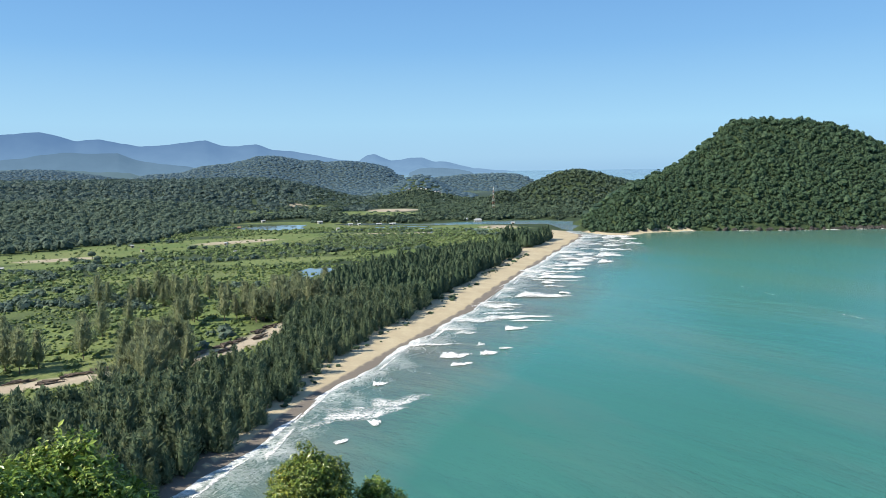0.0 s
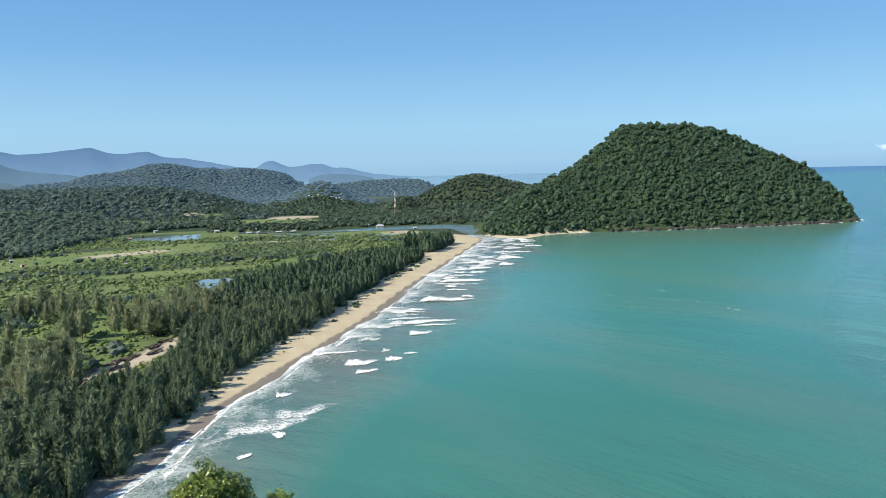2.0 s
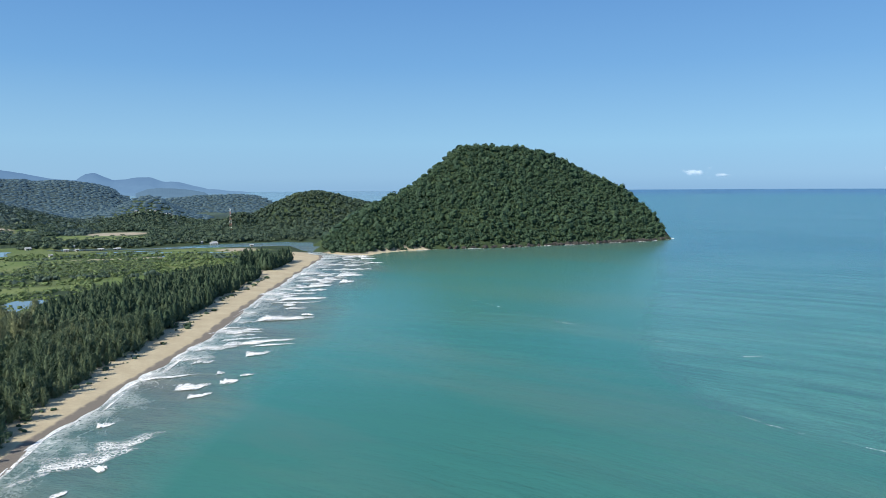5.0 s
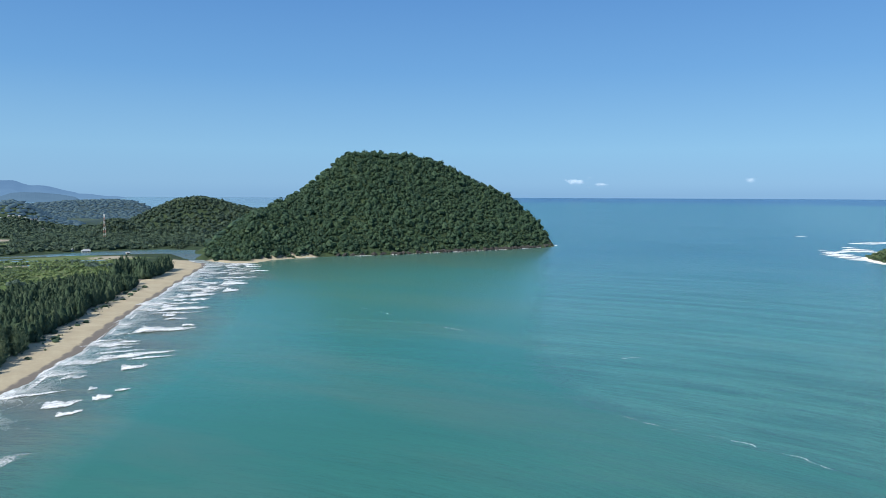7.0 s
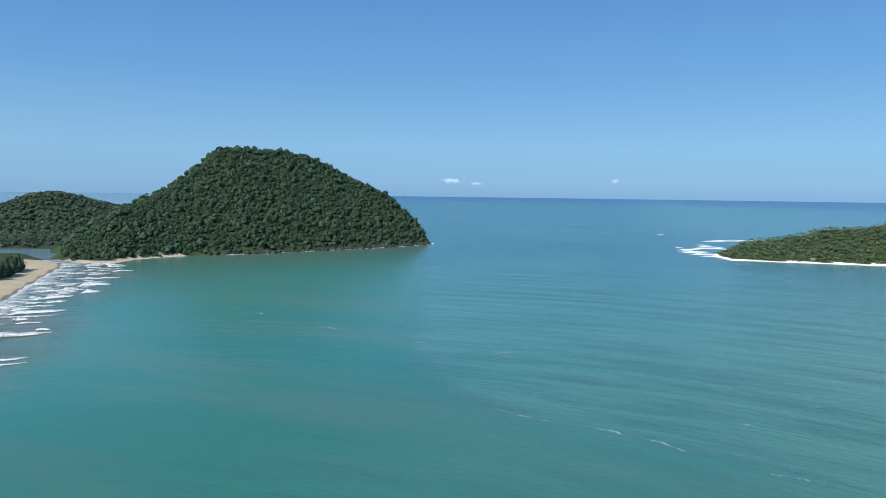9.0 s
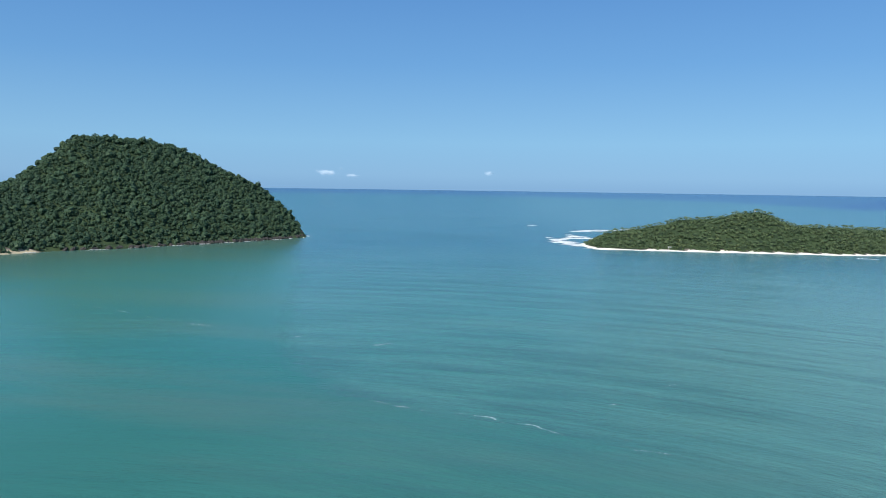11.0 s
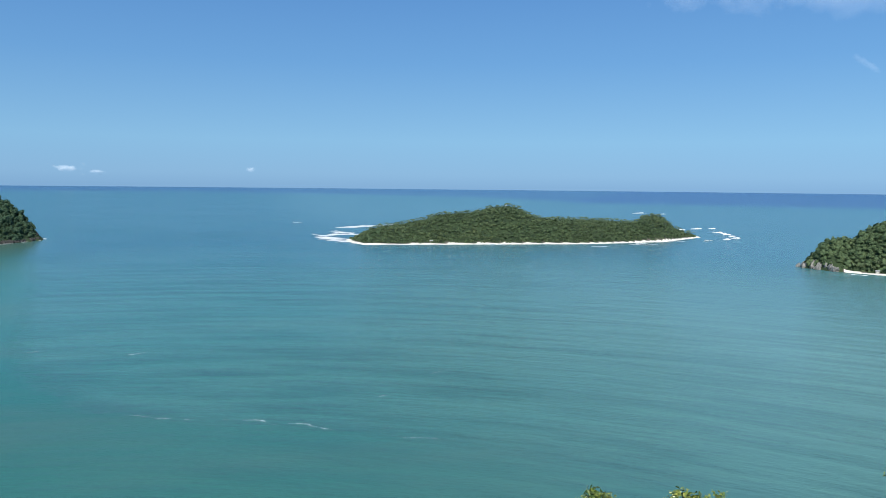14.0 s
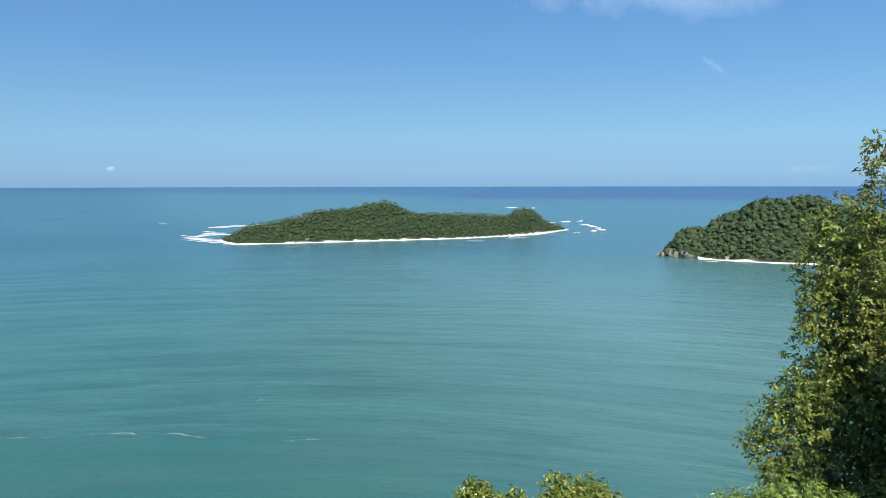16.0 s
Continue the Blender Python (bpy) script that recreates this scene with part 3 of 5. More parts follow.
def water(x, y):
    r = np.hypot(x, y)
    fx = np.interp(y, FRONT[::-1, 1], FRONT[::-1, 0])
    ragged = 10 * rough2(x, y, 55, 4)
    silt = 1 - smooth(-4, 8 + 0.02 * r, x - fx + ragged)
    silt = np.where(y > 960, 0.15, silt) * (0.55 + 0.45 * smooth(120, 260, y))
    d = np.maximum(inland(MAIN, x, y), -1e4)
    shore = np.where((x < 200) & (y > 60) & (y < 930), np.clip(1 + d / np.interp(y, [180, 300, 420, 600, 760, 860], [60, 70, 80, 95, 110, 90]), 0, 1), 0)
    az = np.degrees(np.arctan2(x, y))
    shelf = np.interp(az, [20, 45, 55, 68, 76, 90], [4300, 4350, 4200, 3900, 3420, 3370])     # blue ocean beyond the edge of the shelf
    # deep blue held back northwards, where haze pales the bay
    deep = (0.5 * smooth(250, 1100, r + 100 * rough2(x, y, 300, 2)) + 0.5 * smooth(-90, 90, r - shelf + 60 * rough2(x, y, 900, 2)) * smooth(2, 26, az)) * (1 - 0.8 * silt)
    shore = np.where((y > 930) & (x < 260) & (y < 1200), 0.55, shore)     # still river and lagoon water: pale sky reflection put in as cloudy colour
    return silt, shore, deep


SEA_RADII = np.concatenate([np.geomspace(40, 160, 16), np.linspace(164, 480, 56), np.linspace(485, 1400, 84), np.geomspace(1420, 4965, 44)])
SEA_AZS = np.concatenate([np.arange(-180, -45, 3.0), np.arange(-45, 112, 0.62), np.arange(112, 180, 3.0)])
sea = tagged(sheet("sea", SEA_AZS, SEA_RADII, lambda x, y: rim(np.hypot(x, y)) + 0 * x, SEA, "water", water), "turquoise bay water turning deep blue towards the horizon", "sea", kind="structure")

# ---- builders ----


def mesh_object(name, verts, faces, material, smooth_faces=False, veil=None):
    """A mesh of equal-sided faces straight from arrays."""
    verts, faces = np.asarray(verts, float), np.asarray(faces, np.int32)
    k = faces.shape[1]
    me = bpy.data.meshes.new(name)
    me.vertices.add(len(verts))
    me.vertices.foreach_set("co", verts.ravel())
    me.loops.add(faces.size)
    me.loops.foreach_set("vertex_index", faces.ravel())
    me.polygons.add(len(faces))
    me.polygons.foreach_set("loop_start", np.arange(0, faces.size, k, dtype=np.int32))
    me.polygons.foreach_set("use_smooth", np.full(len(faces), smooth_faces))
    me.update(calc_edges=True)
    if veil is not None:
        col = me.attributes.new("veil", "FLOAT_COLOR", "POINT")
        col.data.foreach_set("color", np.column_stack([veil, veil, veil, np.ones(len(veil))]).ravel().astype(np.float32))
    me.materials.append(material)
    return new(name, me)


def part(name, bm, material, parent, label=""):
    """Links a bmesh as one mesh object under a thing or a part."""
    me = bpy.data.meshes.new(name)
    bm.to_mesh(me)
    bm.free()
    me.materials.append(material)
    ob = new(name, me)
    ob.parent = parent
    return tagged(ob, label)


def thing(name, label, category, at=(0, 0, 0), group="", kind=""):
    ob = tagged(new(name), label, category, group, kind)
    ob.matrix_basis = Matrix.Translation(at)
    return ob


def ico(level):
    bm = bmesh.new()
    bmesh.ops.create_icosphere(bm, subdivisions=level, radius=1.0)
    v = np.array([p.co[:] for p in bm.verts])
    f = np.array([[p.index for p in q.verts] for q in bm.faces])
    bm.free()
    return v, f


def crown_shape(level, seed, lobes=9, flat=0.75):
    """A leafy crown of unit radius: lobed, ragged, without its hidden underside."""
    rng = np.random.RandomState(seed)
    v, f = ico(level)
    c = rng.normal(size=(lobes, 3))
    c[:, 2] = np.abs(c[:, 2]) * 0.8
    c /= np.linalg.norm(c, axis=1)[:, None]
    near = np.max(v @ c.T, axis=1)
    rad = 0.55 + 0.50 * smooth(0.55, 1.0, near) + rng.normal(0, 0.085, len(v))
    v = v * rad[:, None] * np.array([1, 1, flat])
    keep = v[f].mean(1)[:, 2] > -0.42
    f = f[keep]
    used = np.unique(f)
    lut = np.zeros(len(v), int)
    lut[used] = np.arange(len(used))
    return v[used], lut[f]


def scatter(name, shapes, xyz, sx, sz, material, label, category, seed=1, kind="stuff", sink=0.0, soft=False):
    """Many like plants joined into one mesh."""
    rng = np.random.RandomState(seed)
    which = rng.randint(len(shapes), size=len(xyz))
    turn = rng.rand(len(xyz)) * 2 * math.pi
    vs, fs, base = [], [], 0
    for k, (v, f) in enumerate(shapes):
        m = np.where(which == k)[0]
        if not len(m):
            continue
        c, s = np.cos(turn[m])[:, None], np.sin(turn[m])[:, None]
        X = (v[None, :, 0] * c - v[None, :, 1] * s) * sx[m][:, None] + xyz[m][:, 0:1]
        Y = (v[None, :, 0] * s + v[None, :, 1] * c) * sx[m][:, None] + xyz[m][:, 1:2]
        Z = v[None, :, 2] * sz[m][:, None] + xyz[m][:, 2:3] - sink
        vs.append(np.stack([X, Y, Z], -1).reshape(-1, 3))
        fs.append((f[None] + (np.arange(len(m)) * len(v))[:, None, None] + base).reshape(-1, 3))
        base += len(m) * len(v)
    return tagged(mesh_object(name, np.concatenate(vs), np.concatenate(fs), material, soft), label, category, kind=kind)


def spread(x0, x1, y0, y1, step, seed, jitter=0.7, turn=0.47):
    """Places strewn over a box, about one to each square of the step, with no rows along the axes."""
    rng = np.random.RandomState(seed)
    half = math.hypot(x1 - x0, y1 - y0) / 2
    gx, gy = np.meshgrid(np.arange(-half, half, step), np.arange(-half, half, step))
    gx = gx + (np.arange(gx.shape[0]) % 2)[:, None] * step * 0.5
    p = np.column_stack([gx.ravel(), gy.ravel()])
    p = p + rng.uniform(-jitter, jitter, p.shape) * step
    c, s = math.cos(turn), math.sin(turn)
    p = np.column_stack([p[:, 0] * c - p[:, 1] * s + (x0 + x1) / 2, p[:, 0] * s + p[:, 1] * c + (y0 + y1) / 2])
    return p[(p[:, 0] > x0) & (p[:, 0] < x1) & (p[:, 1] > y0) & (p[:, 1] < y1)]


def az_r(p):
    return np.degrees(np.arctan2(p[:, 0], p[:, 1])), np.hypot(p[:, 0], p[:, 1])


def stand(p, lift):
    """Places on the ground, raised by lift."""
    return np.column_stack([p, height(p[:, 0], p[:, 1]) + lift])


def leafy_crown(seed, clumps, size, lobes=8, flat=0.8, level=2):
    """A crown of unit radius: a shaded core wrapped in separate sprays of leaves that break up its outline."""
    g = np.random.RandomState(seed)
    v, f = crown_shape(level, seed, lobes, flat)
    v = v * 0.86
    way = g.normal(size=(clumps, 3))
    way[:, 2] = np.abs(way[:, 2]) * 1.1 - 0.25
    way /= np.linalg.norm(way, axis=1)[:, None]
    c = np.random.RandomState(seed).normal(size=(lobes, 3))
    c[:, 2] = np.abs(c[:, 2]) * 0.8
    c /= np.linalg.norm(c, axis=1)[:, None]
    rad = 0.60 + 0.42 * smooth(0.55, 1.0, np.max(way @ c.T, axis=1)) + g.normal(0, 0.07, clumps)
    mid = way * rad[:, None] * np.array([1, 1, flat])
    nrm = way + 0.22 * g.normal(size=way.shape)
    a = np.cross(nrm, g.normal(size=way.shape))
    a /= np.linalg.norm(a, axis=1)[:, None]
    e = np.cross(nrm, a)
    e /= np.linalg.norm(e, axis=1)[:, None]
    s = (size * (0.6 + 0.8 * g.rand(clumps)))[:, None]
    corners = np.stack([mid + a * s, mid + e * s * 0.8 + nrm * s * 0.2, mid - a * s, mid - e * s * 0.8 + nrm * s * 0.2], 1).reshape(-1, 3)
    k = len(v) + (np.arange(clumps) * 4)[:, None]
    return np.concatenate([v, corners]), np.concatenate([f, k + np.array([[0, 1, 2]]), k + np.array([[0, 2, 3]])])




def canopy(seed, level, lobes, flakes, size, flat=0.85, cut=-0.30):
    """A broad tree crown of unit radius, billowing in rounded boughs, with loose sprays at its edge."""
    g = np.random.RandomState(seed)
    c = g.normal(size=(lobes, 3))
    c[:, 2] = np.abs(c[:, 2]) * 0.9 - 0.1
    c /= np.linalg.norm(c, axis=1)[:, None]
    c *= g.uniform(0.36, 0.64, lobes)[:, None]
    ball = g.uniform(0.32, 0.50, lobes)

    def reach(way):
        b = way @ c.T
        disc = ball ** 2 - (c ** 2).sum(1) + b * b
        return np.maximum(np.where(disc > 0, b + np.sqrt(np.maximum(disc, 0)), 0).max(1), 0.52)

    v, f = ico(level)
    v = v * (0.86 * reach(v) + g.normal(0, 0.03, len(v)))[:, None] * np.array([1, 1, flat])
    f = f[v[f].mean(1)[:, 2] > cut]
    used = np.unique(f)
    lut = np.zeros(len(v), int)
    lut[used] = np.arange(len(used))
    v, f = v[used], lut[f]
    way = g.normal(size=(flakes, 3))
    way[:, 2] = np.abs(way[:, 2]) * 1.2 - 0.5
    way /= np.linalg.norm(way, axis=1)[:, None]
    mid = way * (reach(way) * g.uniform(0.84, 1.08, flakes))[:, None] * np.array([1, 1, flat])
    nrm = way + np.array([0, 0, 0.3]) + 0.32 * g.normal(size=way.shape)
    a = np.cross(nrm, g.normal(size=way.shape))
    a /= np.linalg.norm(a, axis=1)[:, None]
    e = np.cross(nrm, a)
    e /= np.linalg.norm(e, axis=1)[:, None]
    w = (size * (0.55 + 0.9 * g.rand(flakes)))[:, None]
    corners = np.stack([mid + a * w, mid - a * w * 0.6 + e * w * 0.9, mid - a * w * 0.5 - e * w * 0.9], 1).reshape(-1, 3)
    k = len(v) + (np.arange(flakes) * 3)[:, None]
    return np.concatenate([v, corners]), np.concatenate([f, k + np.array([[0, 1, 2]])])


FINE = [canopy(s, 1, 10, 76, 0.28, 0.95, -0.6) for s in (1, 2, 3, 4, 5, 6)]
MIDDLE = [canopy(s, 1, 9, 80, 0.255, 0.95, -0.5) for s in (21, 22, 23, 24, 25)]
SHRUB = [canopy(s, 1, 6, 26, 0.36, 0.8, -0.3) for s in (31, 32, 33, 34, 35)]
SMALL = [crown_shape(1, s, 6) for s in (41, 42, 43, 44)]
COARSE = [crown_shape(2, s, 7) for s in (11, 12, 13, 14, 15)]

# ---- far ranges and clouds: the backdrop ----


def far_range(name, azs, els, radius, material, label, seed):
    """A ridge many kilometres off, seen as a hazy wall of slopes."""
    fine = np.linspace(azs[0], azs[-1], 260)
    el = np.interp(fine, azs, els)
    a = np.radians(fine)
    crest = EYE + radius * np.tan(np.radians(el)) + 7.0 * rough2(fine * 60, fine * 0 + seed * 91, 60, 6)
    rows = []
    for k in range(7):
        u = k / 6
        rr = radius - 380 * (1 - u) + 25 * rough2(fine * 40, fine * 0 + k * 9 + seed, 60, 3) * (1 - u)
        zz = 30 + (crest - 30) * u ** 1.3
        rows.append(np.column_stack([rr * np.sin(a), rr * np.cos(a), zz]))
    n = len(fine)
    f = [(k * n + i, k * n + i + 1, (k + 1) * n + i + 1, (k + 1) * n + i) for k in range(6) for i in range(n - 1)]
    return tagged(mesh_object(name, np.concatenate(rows), f, material, True), label, "mountains", kind="structure")


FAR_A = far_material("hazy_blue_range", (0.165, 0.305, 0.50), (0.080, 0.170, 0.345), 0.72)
FAR_B = far_material("nearer_hazy_range", (0.120, 0.220, 0.345), (0.062, 0.127, 0.222), 0.72)
FAR_C = far_material("hazy_foothill", (0.10, 0.17, 0.22), (0.06, 0.115, 0.15), 0.72)
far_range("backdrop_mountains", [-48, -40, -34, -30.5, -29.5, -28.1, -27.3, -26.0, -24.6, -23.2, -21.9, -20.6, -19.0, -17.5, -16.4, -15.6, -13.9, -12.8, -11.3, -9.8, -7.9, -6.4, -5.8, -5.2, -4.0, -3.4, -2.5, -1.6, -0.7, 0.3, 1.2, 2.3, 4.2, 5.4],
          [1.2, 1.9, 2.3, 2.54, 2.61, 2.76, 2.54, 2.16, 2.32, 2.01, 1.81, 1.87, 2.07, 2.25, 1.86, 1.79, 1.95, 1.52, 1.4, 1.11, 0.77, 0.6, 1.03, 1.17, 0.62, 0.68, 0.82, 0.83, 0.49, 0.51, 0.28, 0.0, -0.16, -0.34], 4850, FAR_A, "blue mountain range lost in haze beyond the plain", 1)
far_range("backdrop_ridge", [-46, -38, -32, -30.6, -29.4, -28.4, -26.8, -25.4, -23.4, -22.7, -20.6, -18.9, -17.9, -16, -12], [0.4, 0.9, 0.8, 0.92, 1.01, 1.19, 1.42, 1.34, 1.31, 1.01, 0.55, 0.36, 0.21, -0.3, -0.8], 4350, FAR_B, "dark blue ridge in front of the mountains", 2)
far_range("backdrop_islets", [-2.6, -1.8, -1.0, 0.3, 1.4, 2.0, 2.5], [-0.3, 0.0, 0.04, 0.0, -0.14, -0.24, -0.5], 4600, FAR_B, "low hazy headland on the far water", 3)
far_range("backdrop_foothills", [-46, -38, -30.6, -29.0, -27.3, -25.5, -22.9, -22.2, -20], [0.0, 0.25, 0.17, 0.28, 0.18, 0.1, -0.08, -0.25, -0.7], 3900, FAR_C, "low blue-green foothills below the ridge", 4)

CUMULUS = cloud_material("cumulus_cloud", 0.23, 0.03)
HAZE = cloud_material("thin_low_cloud", 0.045, 0.015)
FAINT = cloud_material("faint_cloud", 0.14, 0.02)
CIRRUS = cloud_material("cirrus_cloud", 0.13, 0.003)


def cloud(name, az, el, wide, tall, material, label, streak=0.0):
    """A far cloud bank: a bulging sheet whose edge thins away."""
    n, k, R = 40, 14, 4890.0
    u, v = np.meshgrid(np.linspace(-1, 1, n), np.linspace(-1, 1, k))
    u, v = u.ravel(), v.ravel()
    a = np.radians(az + u * wide)
    e = np.radians(el + v * tall + streak * u)
    R2 = R - 40 * np.clip(1 - u * u - v * v, 0, 1)
    verts = np.column_stack([R2 * np.cos(e) * np.sin(a), R2 * np.cos(e) * np.cos(a), EYE + R2 * np.sin(e)])
    f = [(j * n + i, j * n + i + 1, (j + 1) * n + i + 1, (j + 1) * n + i) for j in range(k - 1) for i in range(n - 1)]
    return tagged(mesh_object(name, verts, f, material, True, np.clip(1.25 - 1.35 * np.hypot(u, v), 0, 1)), label, "cloud", kind="structure")


cloud("cloud", 38.4, 0.95, 1.2, 0.42, CUMULUS, "small white cumulus low over the horizon")
cloud("cloud", 40.4, 0.75, 0.8, 0.25, FAINT, "faint low cumulus over the sea horizon")
cloud("cloud", 50.7, 1.05, 0.5, 0.4, FAINT, "tiny white cumulus low over the horizon")
cloud("cloud", 100.5, 0.9, 2.2, 0.5, HAZE, "faint flat cloud low over the sea")
cloud("cloud", 94.0, 13.0, 16.0, 2.4, CIRRUS, "thin veil of cirrus high in the sky", -0.8)
cloud("cloud", 94.3, 8.2, 1.6, 0.7, CIRRUS, "short wisp of cirrus", -1.0)

# ---- woods on the hills ----
rng = np.random.RandomState(21)


def sizes(n, lo, hi):
    return lo + (hi - lo) * rng.rand(n) ** 1.5


p = spread(150, 730, 850, 1230, 3.75, 1)
d, h = inland(MAIN, p[:, 0], p[:, 1]), cape_height(p[:, 0], p[:, 1])
ridge_y = np.interp(p[:, 0], [185, 310, 409, 556, 664, 702], [935, 1000, 1042, 1046, 1000, 958])
seen = (d > 1.4) & ((h > 0.6) | ((p[:, 0] > 258) & (p[:, 1] < 960)) | (p[:, 0] > 680)) & (p[:, 1] < ridge_y + 22)
q = p[seen]
r = (1.8 + 3.0 * rng.rand(len(q)) ** 1.9) * np.where(inland(MAIN, q[:, 0], q[:, 1]) < 5, 0.75, 1.0)
big = rng.rand(len(q)) < 0.10          # emergent trees over the canopy
r = np.where(big, r * 1.2 + 1.8, r)
scatter("headland_forest", FINE, stand(q, 1.5 - 0.35 * r) + np.column_stack([0 * r, 0 * r, np.where(big, 1.5 + 3.0 * rng.rand(len(q)), 2.4 * rng.rand(len(q)) - 0.4)]), r, r * np.where(big, 1.1, 1.05), JUNGLE, "dense dark-green jungle covering the steep headland", "forest", 2, soft=True)
q = p[(d > 6) & (h > 2.0) & (p[:, 1] >= ridge_y + 22)][::9]
r = sizes(len(q), 5, 8)
scatter("headland_back_forest", COARSE, stand(q, 3.0), r, r, JUNGLE, "dark-green jungle on the lee slope of the headland", "forest", 3)

p = spread(690, 940, -320, 0, 3.0, 4)
d, (az, rr) = inland(MAIN, p[:, 0], p[:, 1]), az_r(p)
q = p[(d > np.where(p[:, 1] < -40, 11, 2)) & (rr < 915) & (az < 104.5)]
r = sizes(len(q), 2.3, 4.5) * np.where(rng.rand(len(q)) < 0.12, 1.45, 1.0)
scatter("point_forest", FINE, stand(q, 1.0 - 0.45 * r) + np.column_stack([0 * r, 0 * r, 5.0 * rng.rand(len(q)) ** 4]), r, r * 1.0, POINTWOOD, "green jungle on the rounded point above its beach", "forest", 5, soft=True)

p = spread(850, 1360, 110, 620, 5.2, 6)
e = inland(ISLAND, p[:, 0], p[:, 1])
q = p[e > 6.5]
r = sizes(len(q), 2.3, 4.4) * np.where(inland(ISLAND, q[:, 0], q[:, 1]) < 12, 0.75, 1.0)
scatter("island_woods", SHRUB, stand(q, 0.9), r, r * 0.85, ISLE, "olive-green low woods over the whole island", "forest", 7, soft=True)

p = np.concatenate([spread(-1500, 260, 700, 1300, 7.5, 8), spread(-1700, 100, 1300, 2150, 12.6, 9)])
d, (az, rr) = inland(MAIN, p[:, 0], p[:, 1]), az_r(p)
start = np.interp(az, [-60, -31, -22, -15, -8, -4], [690, 750, 870, 1170, 1260, 1400])
q = p[(az > -36) & (az < -5) & (rr > start + 20 * rough2(p[:, 0], p[:, 1], 60)) & (rr < 1990) & (d > 20)]
fx = np.min([oval(q[:, 0], q[:, 1], *o) for o in BARE + FIELDS], axis=0)
q = q[fx > 1.05]
far_r = np.hypot(q[:, 0], q[:, 1])
r = (2.9 + 4.6 * rng.rand(len(q)) ** 2.2) * np.interp(far_r, [800, 1300, 1301, 2100], [0.95, 1.0, 1.36, 1.72])
m = far_r < 1350
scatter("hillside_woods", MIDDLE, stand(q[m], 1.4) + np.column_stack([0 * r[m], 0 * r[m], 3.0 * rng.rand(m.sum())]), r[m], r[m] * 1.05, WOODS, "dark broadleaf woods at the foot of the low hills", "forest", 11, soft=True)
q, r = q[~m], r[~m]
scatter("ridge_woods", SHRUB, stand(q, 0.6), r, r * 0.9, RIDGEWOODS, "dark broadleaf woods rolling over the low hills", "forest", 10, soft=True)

p = spread(-350, 560, 1090, 1860, 8.8, 12)
d, (az, rr) = inland(MAIN, p[:, 0], p[:, 1]), az_r(p)
clear = np.min([oval(p[:, 0], p[:, 1], *o) for o in BARE + FIELDS], axis=0)
q = p[(az > -10) & (az < 22) & (d > 10) & (clear > 1.05) & (cape_height(p[:, 0], p[:, 1]) < 3) & ((rough2(p[:, 0], p[:, 1], 110) > -0.42) | (height(p[:, 0], p[:, 1]) > 12)) & ~((az > -7.6) & (az < -1.8) & (rr > 1215) & (rr < 1500))]
r = sizes(len(q), 3.6, 6.8)
scatter("lagoon_woods", SHRUB, stand(q, 2.2), r, r * 0.95, LAGOONWOODS, "mangrove and palm woods behind the lagoon and over the knoll", "forest", 13, soft=True)

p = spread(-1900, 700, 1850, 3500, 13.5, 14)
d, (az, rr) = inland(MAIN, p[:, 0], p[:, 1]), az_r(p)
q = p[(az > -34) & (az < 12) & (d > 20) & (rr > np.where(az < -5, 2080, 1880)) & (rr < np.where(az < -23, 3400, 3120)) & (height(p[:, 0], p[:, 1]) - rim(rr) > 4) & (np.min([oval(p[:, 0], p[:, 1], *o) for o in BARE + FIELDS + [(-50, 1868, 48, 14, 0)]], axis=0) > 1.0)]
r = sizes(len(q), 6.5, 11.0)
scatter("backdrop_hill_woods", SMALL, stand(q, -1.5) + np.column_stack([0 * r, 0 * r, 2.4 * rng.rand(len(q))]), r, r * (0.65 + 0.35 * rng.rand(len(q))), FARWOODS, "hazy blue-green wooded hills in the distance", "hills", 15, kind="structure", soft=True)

# ---- plain: scrub, hedges, plantation ----
p = spread(-620, 150, 250, 1090, 6.6, 16)
d, (az, rr) = inland(MAIN, p[:, 0], p[:, 1]), az_r(p)
clear = np.min([oval(p[:, 0], p[:, 1], *o) for o in BARE + FIELDS], axis=0)
pool = np.min([oval(p[:, 0], p[:, 1], *o[1:]) for o in PONDS], axis=0)
belt = beach_width(p[:, 1]) + 44
wild = rough2(p[:, 0], p[:, 1], 55) + 0.45 * smooth(420, 560, rr) - 0.1
limit = np.interp(az, [-60, -31, -22, -15, -8, -4], [700, 760, 880, 1190, 1300, 1500])
ok = (az > -36) & (d > belt) & (rr < np.minimum(limit, 1080)) & (pool > 1.25) & (line_distance(ROAD, p[:, 0], p[:, 1]) > 11)
q = p[ok & (((clear > 1.05) & (wild > -0.02)) | ((rr < 600) & (rng.rand(len(p)) < 0.35)))]
r = sizes(len(q), 1.1, 3.9)
scatter("scrub", SHRUB, stand(q, 0.5), r, r * 0.85, SCRUB, "bright green scrub and shrubs over the coastal plain", "shrubs", 17, soft=True)
q = p[ok & (clear > 0.7) & (np.abs(rough2(p[:, 0], p[:, 1], 90, 2)) < 0.045)]
r = sizes(len(q), 2.4, 4.2)
scatter("hedge_trees", SHRUB, stand(q, 1.2), r, r, WOODS, "dark hedgerow trees between the fields", "trees", 18)


